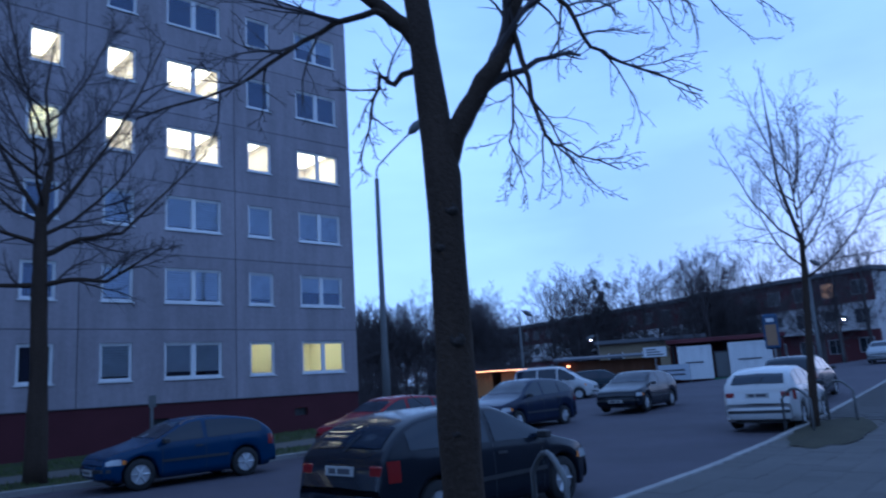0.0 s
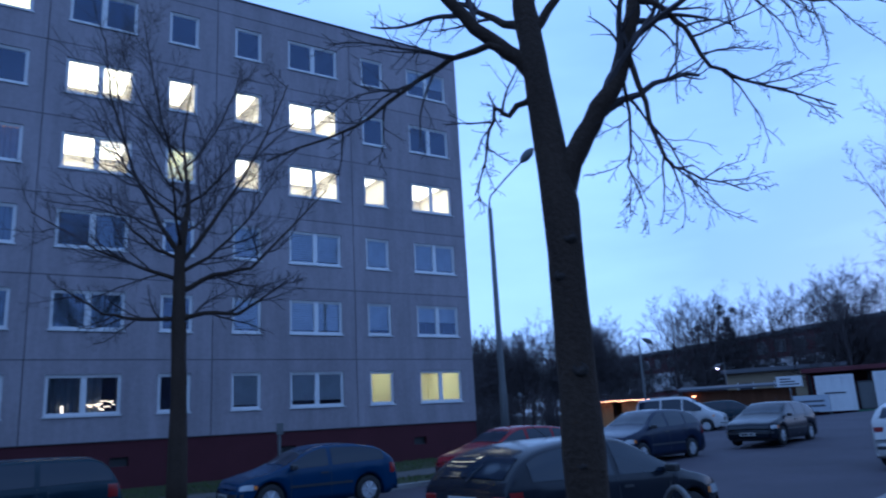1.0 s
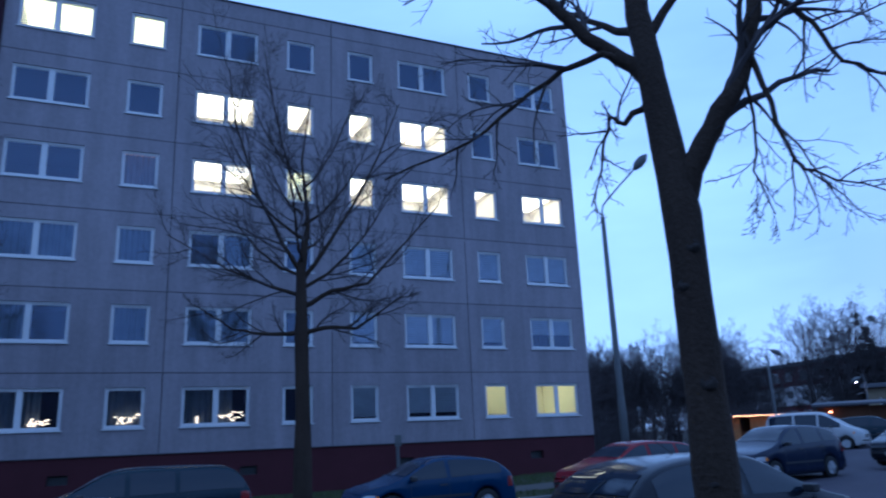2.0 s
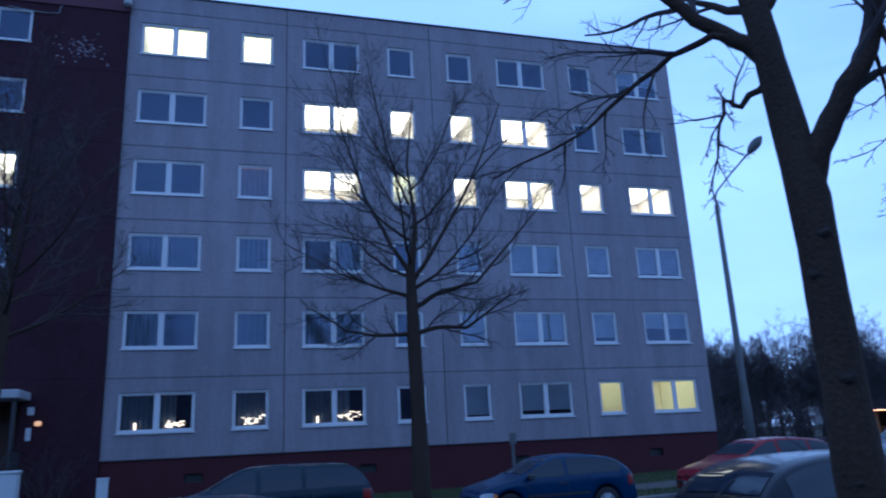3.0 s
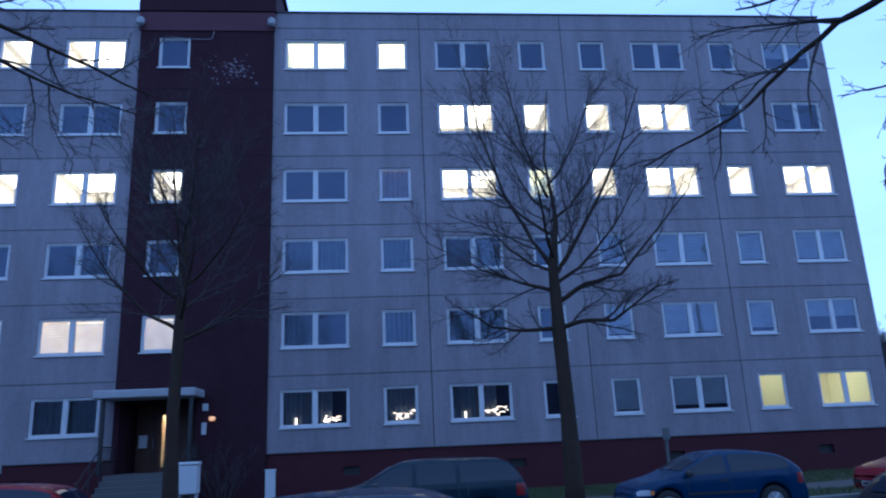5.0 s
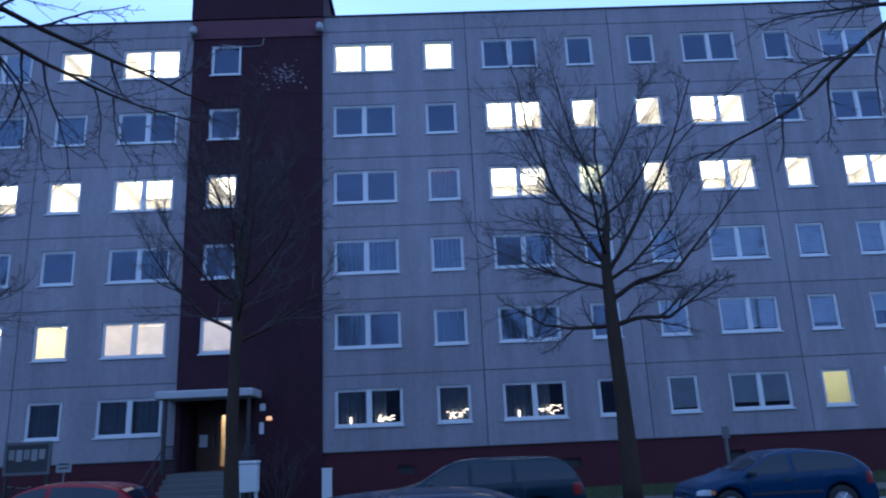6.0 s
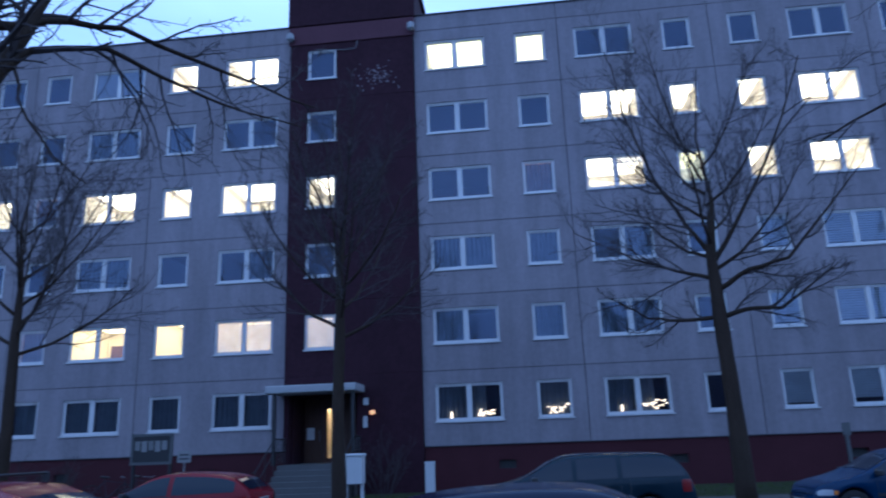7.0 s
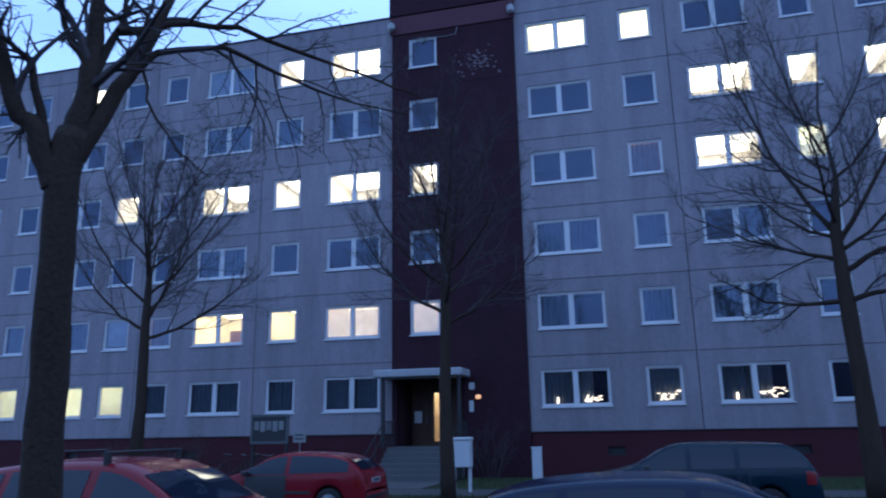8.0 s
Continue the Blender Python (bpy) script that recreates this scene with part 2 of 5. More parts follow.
# houses behind the walker, closed by one plain wall with an uneven roofline
south = Shape()
for k, top in enumerate((8.0, 9.5, 8.5, 7.5, 9.0, 8.5, 9.5, 8.0, 8.5, 7.5)):
    south.box(-90 + 20 * k, -70 + 20 * k, -22.5, -22, -0.5, top)
tagged(joined("wall_south", south, CONCRETE), "plain grey wall of houses behind the pavement", "wall", kind="structure")

# ---------------------------------------------------------------- the apartment block
FY, ROOF, PLINTH_Z = 26.9, 18.95, 1.55
SEAMS_Z = [PLINTH_Z, 4.22, 7.03, 9.84, 12.66, 15.48, 18.25]
WIN_H = 1.33
STAIR = (-9.5, -4.3)
# panels: x0, x1 and their windows as x0, x1
PANELS = [(-32.3, -26.5, [(-31.2, -29.0), (-27.95, -26.85)]),
          (-26.5, -20.95, [(-25.7, -23.45), (-22.68, -21.44)]),
          (-20.95, -15.4, [(-20.48, -19.34), (-18.32, -15.98)]),
          (-15.4, -9.5, [(-14.84, -13.58), (-12.35, -10.03)]),
          (-4.3, 1.58, [(-3.85, -1.4), (-0.17, 1.06)]),
          (1.58, 7.52, [(2.22, 4.51), (5.68, 6.79)]),
          (7.52, 13.32, [(8.24, 9.34), (10.49, 12.73)]),
          (13.32, 19.06, [(13.9, 15.0), (16.27, 18.4)])]
# what each window shows, by column from the west and storey from the top
LOOKS = {}
for col, looks in enumerate([
        "cscscc", "csdscl",            # m8, m7
        "Lssscl", "ssLsbl",            # m6, m5
        "ssosoc", "bcLcYc",            # m4, m3
        "LcLdYc", "LsLdBc",            # m2, m1
        "lsscek", "lsocck",            # c1, c2
        "sLHdck", "sLlddd",            # c3, c4
        "sLLbbb", "sLLbbp",            # c5, c6
        "ssLbpy", "hsLbhy"]):          # c7, c8
    for row, c in enumerate(looks):
        LOOKS[col, row] = c

block = thing("apartment_block", (0, 0, 0), "six-storey grey concrete panel apartment block with maroon stairwell", "apartment block")


def pierced(x0, x1, z0, z1, holes, depth, reveal):
    """A slab with window openings that go through it; the front lies at y = 0."""
    s = Shape()
    xs = sorted({x0, x1, *[h[0] for h in holes], *[h[1] for h in holes]})
    zs = sorted({z0, z1, *[h[2] for h in holes], *[h[3] for h in holes]})
    inside = lambda x, z: any(h[0] < x < h[1] and h[2] < z < h[3] for h in holes)
    for i in range(len(xs) - 1):
        for j in range(len(zs) - 1):
            a, b, c, d = xs[i], xs[i + 1], zs[j], zs[j + 1]
            if inside((a + b) / 2, (c + d) / 2):
                continue
            for y, flip in ((0, False), (depth, True)):
                q = [(a, y, c), (b, y, c), (b, y, d), (a, y, d)]
                s.add(q[::-1] if flip else q, [(0, 1, 2, 3)])
    for a, b, c, d in [(x0, x1, z0, z1)]:
        s.add([(a, 0, c), (a, depth, c), (a, depth, d), (a, 0, d)], [(3, 2, 1, 0)])
        s.add([(b, 0, c), (b, depth, c), (b, depth, d), (b, 0, d)], [(0, 1, 2, 3)])
        s.add([(a, 0, c), (b, 0, c), (b, depth, c), (a, depth, c)], [(3, 2, 1, 0)])
        s.add([(a, 0, d), (b, 0, d), (b, depth, d), (a, depth, d)], [(0, 1, 2, 3)])
    for a, b, c, d in holes:
        s.add([(a, 0, c), (a, depth, c), (a, depth, d), (a, 0, d)], [(0, 1, 2, 3)])
        s.add([(b, 0, c), (b, depth, c), (b, depth, d), (b, 0, d)], [(3, 2, 1, 0)])
        s.add([(a, 0, c), (b, 0, c), (b, depth, c), (a, depth, c)], [(0, 1, 2, 3)])
        s.add([(a, 0, d), (b, 0, d), (b, depth, d), (a, depth, d)], [(3, 2, 1, 0)])
    return s


def window_frame(w, h, double):
    """The fixed frame: one moulded ring, with a mullion in a double window."""
    t, m = 0.065, w / 2
    holes = [(t, m - 0.06, t, h - t), (m + 0.06, w - t, t, h - t)] if double else [(t, w - t, t, h - t)]
    return pierced(0, w, 0, h, holes, 0.08, 0)


def sash_ring(w, h):
    k = 0.04
    return pierced(0, w, 0, h, [(k, w - k, k, h - k)], 0.055, 0)


CACHE = {}


def cached(key, make):
    if key not in CACHE:
        CACHE[key] = make()
    return CACHE[key]


def curtain_shape(w, h, part_open=0.0):
    """Cloth in soft folds."""
    s = Shape()
    n = max(6, int(w / 0.05))
    v = []
    for i in range(n + 1):
        x = w * i / n
        y = 0.035 * math.sin(i * 1.7) + 0.012 * math.sin(i * 0.63)
        v += [(x, y, 0), (x, y, h)]
    s.add(v, [(2 * i, 2 * i + 2, 2 * i + 3, 2 * i + 1) for i in range(n)])
    return s


def blind_shape(w, h, pitch=0.09):
    s = Shape()
    for i in range(int(h / pitch)):
        z = h - i * pitch
        s.add([(0, 0.03, z), (w, 0.03, z), (w, 0, z - pitch * 0.96), (0, 0, z - pitch * 0.96)], [(0, 1, 2, 3)])
    return s


def room_shape(w, h, d):
    """A room behind the window: open to the front."""
    s = Shape()
    m, y0 = 0.36, 0.0
    a, b, c, e = -m, w + m, -0.85, h + 0.3
    s.add([(a, y0, c), (a, d, c), (a, d, e), (a, y0, e)], [(0, 1, 2, 3)])
    s.add([(b, y0, c), (b, d, c), (b, d, e), (b, y0, e)], [(3, 2, 1, 0)])
    s.add([(a, y0, c), (b, y0, c), (b, d, c), (a, d, c)], [(0, 1, 2, 3)])
    s.add([(a, y0, e), (b, y0, e), (b, d, e), (a, d, e)], [(3, 2, 1, 0)])
    s.add([(a, d, c), (b, d, c), (b, d, e), (a, d, e)], [(0, 1, 2, 3)])
    return s


rng = random.Random(5)


def garland(w, seed):
    """A string of small bulbs along the sill."""
    r, s = random.Random(seed), Shape()
    for low, high, count in ((0.16, 0.34, 20), (0.22, 0.46, 15)):
        z, x, pts = r.uniform(low, high), w * r.uniform(0.06, 0.3), []
        for i in range(count):
            x = min(w * 0.95, max(w * 0.04, x + r.uniform(-0.03, 0.1) * w * 18 / count))
            z = min(high, max(low, z + r.uniform(-0.1, 0.1)))
            pts.append((x, r.uniform(-0.03, 0.03), z))
        s.tube(pts, 0.01, 5)
        for x, y, z in pts[::2]:
            s.box(x - 0.02, x + 0.06, y - 0.012, y + 0.012, z - 0.014, z + 0.018)
    return s


def window(x0, x1, z0, shows, wall_y=FY, h=WIN_H):
    w = round(x1 - x0, 2)
    double = w > 1.6
    label = {"L": "brightly lit window", "l": "lit window with a pale blind", "Y": "warmly lit window", "y": "window lit pale yellow", "V": "window lit yellow behind a curtain",
             "k": "window with strings of small lights", "o": "dimly lit window", "B": "lit window with drawn white blind"}.get(shows, "dark window mirroring the dusk sky")
    win = put("window", cached(("frame", w), lambda: window_frame(w, h, double).mesh("window_frame", FRAME)), block, (x0, wall_y + 0.05, z0), label)
    halves = [(0.065, w / 2 - 0.06), (w / 2 + 0.06, w - 0.065)] if double else [(0.065, w - 0.065)]
    for a, b in halves:
        put("sash", cached(("sash", round(b - a, 3)), lambda: sash_ring(b - a, h - 0.13).mesh("sash", FRAME)), win, (a, 0.022, 0.065))
        p = put("pane", cached(("pane", round(b - a, 2)), lambda: Shape().add([(0, 0, 0), (b - a, 0, 0), (b - a, 0, h - 0.14), (0, 0, h - 0.14)], [(0, 1, 2, 3)]).mesh("pane", PANE)), win, (a, 0.05, 0.07))
        p.visible_shadow = False
    put("sill", cached(("sill", w), lambda: Shape().box(-0.04, w + 0.04, -0.1, 0.01, -0.045, -0.005).mesh("sill", FRAME)), win)
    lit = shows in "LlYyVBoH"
    # a room without a lamp takes the wall colour with shade painted in
    rw = ROOM if lit else ROOM_SHADED
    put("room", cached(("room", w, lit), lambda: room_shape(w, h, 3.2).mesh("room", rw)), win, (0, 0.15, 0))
    if lit:
        mat = {"L": LAMP_COOL, "l": LAMP_BRIGHT, "B": LAMP_SOFT, "H": LAMP_COOL, "y": LAMP_YELLOW, "o": LAMP_DIM}.get(shows, LAMP_WARM)
        # a wide luminous ceiling panel
        put("ceiling_lamp", cached(("lamp", mat.name, w), lambda: Shape().box(-w * 0.5, w * 0.5, 0, 2.5, 0, 0.05, 0.02).mesh("ceiling_lamp", mat)), win, (w / 2, 0.4, h + 0.23))
    for i, (a, b) in enumerate(halves):
        ww = round(b - a, 2)
        if shows in "cVko" or (shows == "Y" and i == 1 and rng.random() < 0.5):
            side = ww if shows in "cVo" or i == 0 else ww * 0.5
            c = put("curtain", cached(("curtain", side), lambda: curtain_shape(side, h - 0.14).mesh("curtain", CURTAIN)), win, (a, 0.19, 0.07))
        elif shows in "bplBh" or (shows == "H" and i == 1):
            drop = {"b": 0.97, "p": 0.86, "l": 1.0, "B": 1.0, "h": 0.6, "H": 0.3}[shows] * (h - 0.14)
            put("blind", cached(("blind", ww, drop), lambda: blind_shape(ww, drop).mesh("blind", BLIND)), win, (a, 0.085, h - 0.08 - drop))
        elif shows == "d" and i == 1 or shows == "e" and i == 0:
            put("curtain", cached(("curtain", ww), lambda: curtain_shape(ww, h - 0.14).mesh("curtain", CURTAIN)), win, (a, 0.19, 0.07))
        if shows == "k" and (i == 1 or not double):
            joined("light_string", garland(ww, int(x0 * 10)), CANDLES, win, (a, 0.1, 0.0), "string of small warm lights")
        if shows == "k" and double and i == 0:
            joined("candle_arch", Shape().box(0.45, 0.53, 0.0, 0.04, 0.1, 0.34, 0.01), CANDLES, win, (a, 0.1, 0))
    if shows == "Y" and double:
        joined("bookshelf", Shape().box(0.2, 0.9, 2.6, 3.0, 0.0, 0.95).box(1.25, 1.6, 2.7, 3.0, 0.0, 0.7), WOOD, win)
    return win


J = 0.014
col = 0
for n, (x0, x1, wins) in enumerate(PANELS):
    for row in range(6):
        z0, z1 = SEAMS_Z[5 - row], SEAMS_Z[6 - row]
        top = 3.74 + 2.8 * (5 - row)
        holes = [(a, b, top - WIN_H, top) for a, b in wins]
        s = pierced(x0 + J, x1 - J, z0 + J, z1 - J, holes, 0.25, 0)
        put("wall_panel", s.mesh("wall_panel", CONCRETE), block, (0, FY, 0))
        for k, (a, b) in enumerate(wins):
            window(a, b, top - WIN_H, LOOKS[col + k, row])
    put("parapet_panel", Shape().box(x0 + J, x1 - J, 0, 0.25, SEAMS_Z[6] + J, ROOF, 0).mesh("parapet_panel", CONCRETE), block, (0, FY, 0))
    put("plinth_panel", pierced(x0, x1, -0.3, PLINTH_Z - 0.02, [((x0 + x1) / 2 - 0.3, (x0 + x1) / 2 + 0.3, 0.72, 1.02)], 0.22, 0).mesh("plinth_panel", PLINTH), block, (0, FY + 0.06, 0))
    put("vent_grille", Shape().box(-0.3, 0.3, 0.15, 0.17, 0.72, 1.02).mesh("vent_grille", DARK), block, ((x0 + x1) / 2, FY + 0.06, 0))
    col += 2

# dark joints lie behind the gaps between the panels
js = Shape()
for n, (x0, x1, wins) in enumerate(PANELS):
    for z in SEAMS_Z:
        js.box(x0, x1, 0.02, 0.24, z - J * 1.2, z + J * 1.2)
    js.box(x0 - J * 1.2, x0 + J * 1.2, 0.022, 0.242, PLINTH_Z, ROOF - 0.05)
    js.box(x1 - J * 1.2, x1 + J * 1.2, 0.022, 0.242, PLINTH_Z, ROOF - 0.05)
joined("joint", js, JOINT, block, (0, FY, 0), "dark sealed joints between the panels")
# coping along the roof edge
for a, b in ((-32.3, STAIR[0]), (STAIR[1], 19.08)):
    joined("coping", Shape().box(a, b, -0.05, 0.32, ROOF, ROOF + 0.07, 0.015), JOINT, block, (0, FY, 0), "dark metal coping")
# roof, gables and back
joined("roof", Shape().box(-32.2, 18.98, FY + 0.26, FY + 12, ROOF - 0.6, ROOF - 0.4), JOINT, block)
joined("gable_wall", Shape().box(18.78, 19.06, FY + 0.25, FY + 12, -0.3, ROOF), CONCRETE, block)
joined("gable_wall", Shape().box(-32.3, -32.0, FY + 0.25, FY + 12, -0.3, ROOF), CONCRETE, block)
joined("back_wall", Shape().box(-32.3, 19.06, FY + 12, FY + 12.3, -0.3, ROOF), CONCRETE, block)

# the stairwell: a maroon bay between the two halves, taller than the roof
SX0, SX1 = STAIR
TOP = 20.7
stair_holes = [(-8.75, -7.55, 3.74 + 2.8 * (5 - r) - WIN_H, 3.74 + 2.8 * (5 - r)) for r in range(5)]
for r in range(5):
    z1 = SEAMS_Z[6 - r] if r else 18.9
    z0 = SEAMS_Z[5 - r]
    put("stairwell_panel", pierced(SX0 + 0.005, SX1 - 0.005, z0 + 0.006, z1 - 0.006, [stair_holes[r]], 0.25, 0).mesh("stairwell_panel", MAROON), block, (0, FY - 0.12, 0))
    window(-8.75, -7.55, stair_holes[r][2], "ssLsB"[r], FY - 0.12)
joined("stairwell_head", Shape().box(SX0 - 0.1, SX1 + 0.1, -0.2, 5, 18.9, TOP, 0.02).box(SX0 - 0.22, SX1 + 0.22, -0.32, 5.1, TOP, TOP + 0.16, 0.02), MAROON, block, (0, FY, 0), "maroon stair tower rising above the roof")
joined("stairwell_band", Shape().box(SX0 - 0.06, SX1 + 0.06, -0.17, -0.122, 18.02, 18.86, 0.01), material("faded_maroon", (0.085, 0.04, 0.052), 0.9, grain=0.1, scale=10, stains=0.2), block, (0, FY, 0), "faded maroon band round the stair tower")
for x in (SX0 + 0.05, SX1 - 0.05):                # pale lamps at both ends of the band
    joined("tower_lamp", Shape().tube([(x, -0.17, 18.3), (x, -0.34, 18.33)], 0.03, 8).tube([(x, -0.36, 18.12), (x, -0.36, 18.2), (x, -0.36, 18.42), (x, -0.36, 18.5)], [0.07, 0.15, 0.15, 0.06], 12), material("weathered_lamp_glass", (0.3, 0.31, 0.32), 0.5, grain=0.1, scale=9), block, (0, FY, 0), "pale unlit globe lamp")
joined("cable_bracket", Shape().tube([(-8.4, -0.14, 17.75), (-7.2, -0.2, 17.6), (-6.7, -0.22, 17.62), (-6.62, -0.22, 17.95)], 0.018, 6), STEEL, block, (0, FY, 0), "thin bent steel bracket")
rp = random.Random(77)
flakes = Shape()
for k in range(90):                               # where the maroon coat has flaked off
    x, z = rp.gauss(-5.75, 0.42), rp.gauss(16.25, 0.28)
    if not -7.2 < x < -4.5:
        continue
    n = rp.randint(5, 7)
    w = rp.uniform(0.015, 0.06)
    ring = [(x + w * rp.uniform(0.5, 1.5) * math.cos(q * math.tau / n), 0, z + w * rp.uniform(0.4, 1.1) * math.sin(q * math.tau / n)) for q in range(n)]
    flakes.add(ring + [(a, 0.006, c) for a, b, c in ring], [tuple(range(n))] + [(q, q + n, (q + 1) % n + n, (q + 1) % n) for q in range(n)])
patch = joined("flaked_patch", flakes, material("bare_render", (0.2, 0.17, 0.18), 0.9, grain=0.15, scale=20), block, (0, FY - 0.126, 0), "patch of flaked paint with bare render")
patch["kind"] = "stuff"
joined("stairwell_side", Shape().box(-6.72, SX1 - 0.005, 0, 0.25, -0.3, SEAMS_Z[1]), MAROON, block, (0, FY - 0.12, 0))
joined("stairwell_side", Shape().box(SX0 + 0.005, -9.3, 0, 0.25, -0.3, SEAMS_Z[1]), MAROON, block, (0, FY - 0.12, 0))
joined("stairwell_side", Shape().box(-9.3, -6.72, 0, 0.25, 3.55, SEAMS_Z[1]), MAROON, block, (0, FY - 0.12, 0))

# entrance: recessed brown door with a lit side light, canopy, steps and rails
joined("entrance_floor", Shape().box(-9.3, -6.72, -1.3, 1.6, -0.2, 1.1), STEP, block, (0, FY, 0))
joined("entrance_wall", Shape().box(-9.3, -9.2, 0.13, 1.6, 1.1, 3.6), MAROON, block, (0, FY, 0))
joined("entrance_wall", Shape().box(-6.82, -6.72, 0.13, 1.6, 1.1, 3.6), MAROON, block, (0, FY, 0))
joined("entrance_ceiling", Shape().box(-9.3, -6.72, 0.13, 1.6, 3.5, 3.6), MAROON, block, (0, FY, 0))
door = joined("entrance_door", Shape().box(-9.2, -8.42, 1.5, 1.56, 1.1, 3.5).box(-9.1, -8.95, 1.46, 1.5, 1.15, 3.4).box(-8.65, -8.5, 1.46, 1.5, 1.15, 3.4), WOOD, block, (0, FY, 0), "brown wooden entrance door")
joined("handle", Shape().tube([(-8.56, 1.42, 1.9), (-8.56, 1.42, 2.3)], 0.015, 8).tube([(-8.56, 1.42, 1.95), (-8.56, 1.5, 1.95)], 0.012).tube([(-8.56, 1.42, 2.25), (-8.56, 1.5, 2.25)], 0.012), STEEL, door)
lobby = joined("lobby", Shape().add([(-8.4, 1.55, 1.1), (-7.7, 1.55, 1.1), (-7.7, 3.2, 1.1), (-8.4, 3.2, 1.1), (-8.4, 1.55, 3.5), (-7.7, 1.55, 3.5), (-7.7, 3.2, 3.5), (-8.4, 3.2, 3.5)],
                                    [(0, 1, 2, 3), (7, 6, 5, 4), (0, 3, 7, 4), (2, 1, 5, 6), (3, 2, 6, 7)]), ROOM, block, (0, FY, 0), "lit lobby behind the side light")
joined("lobby_lamp", Shape().box(-8.2, -7.95, 2.0, 2.25, 3.38, 3.44, 0.02), LAMP_LOBBY, lobby)
joined("side_light", pierced(-8.42, -6.82, 1.1, 3.5, [(-8.3, -8.02, 1.25, 3.1)], 0.08, 0), WOOD, block, (0, FY + 1.5, 0), "brown door leaf with a tall lit glass strip")
joined("canopy", Shape().box(-9.75, -6.45, -1.5, 0.1, 3.55, 3.82, 0.03), material("weathered_canopy", (0.34, 0.34, 0.35), 0.8, grain=0.1, scale=8, stains=0.3), block, (0, FY, 0), "white concrete canopy")
joined("canopy_post", Shape().box(-9.5, -9.38, -1.35, -1.23, 1.1, 3.55, 0.01), DARK, block, (0, FY, 0))
joined("canopy_post", Shape().box(-6.66, -6.54, -1.35, -1.23, 0.0, 3.55, 0.01), DARK, block, (0, FY, 0))
joined("notice", Shape().box(-9.08, -8.78, 1.44, 1.455, 1.95, 2.4), PAPER, block, (0, FY, 0), "white paper notices on the door")
joined("intercom_panel", Shape().box(-6.5, -6.34, -0.16, -0.125, 2.3, 2.7, 0.01), WHITE, block, (0, FY, 0))
joined("wall_plate", Shape().box(-6.5, -6.3, -0.16, -0.125, 3.1, 3.35, 0.01), WHITE, block, (0, FY, 0))
porch = joined("porch_lamp", Shape().box(-6.25, -6.05, -0.24, -0.125, 2.75, 2.9, 0.03), material("porch_lamp", (0.9, 0.6, 0.2), 0.5, emit=(1.0, 0.4, 0.1), power=0.7), block, (0, FY, 0), "small orange wall lamp")
for i in range(6):
    joined("step", Shape().box(-9.3, -6.72, -1.3 - 0.29 * (i + 1), -1.3 - 0.29 * i + 0.02, -0.2, 1.1 - 0.175 * (i + 1), 0.012), STEP, block, (0, FY, 0))
for x in (-9.4, -6.62):
    s = Shape()
    for z in (0.9, 0.45):
        s.tube([(x, 0, 1.1 + z), (x, -1.3, 1.1 + z), (x, -3.1, 0.05 + z), (x, -3.3, 0.05 + z)], 0.022, 8)
    for y, z in ((0, 1.1), (-1.3, 1.1), (-2.2, 0.57), (-3.1, 0.05)):
        s.tube([(x, y, z - 0.3), (x, y, z + 0.9)], 0.02, 8)
    for i in range(14):
        y = -1.3 + i * 0.1 - 0.03
        s.tube([(x, y, 1.15), (x, y, 2.0)], 0.008, 5)
    joined("handrail", s, DARK, block, (0, FY, 0), "dark steel handrail")

# ---------------------------------------------------------------- parked cars
def lerp_profile(pts, x):
    for (xa, za), (xb, zb) in zip(pts, pts[1:]):
        if xa <= x <= xb:
            t = (x - xa) / (xb - xa) if xb > xa else 0
            return za + (zb - za) * t
    return pts[0][1] if x < pts[0][0] else pts[-1][1]


def rounded(pts, k=3):
    """Chaikin smoothing of a profile, ends kept."""
    for _ in range(k):
        out = [pts[0]]
        for a, b in zip(pts, pts[1:]):
            out += [(a[0] * 0.75 + b[0] * 0.25, a[1] * 0.75 + b[1] * 0.25), (a[0] * 0.25 + b[0] * 0.75, a[1] * 0.25 + b[1] * 0.75)]
        pts = out + [pts[-1]]
    return pts


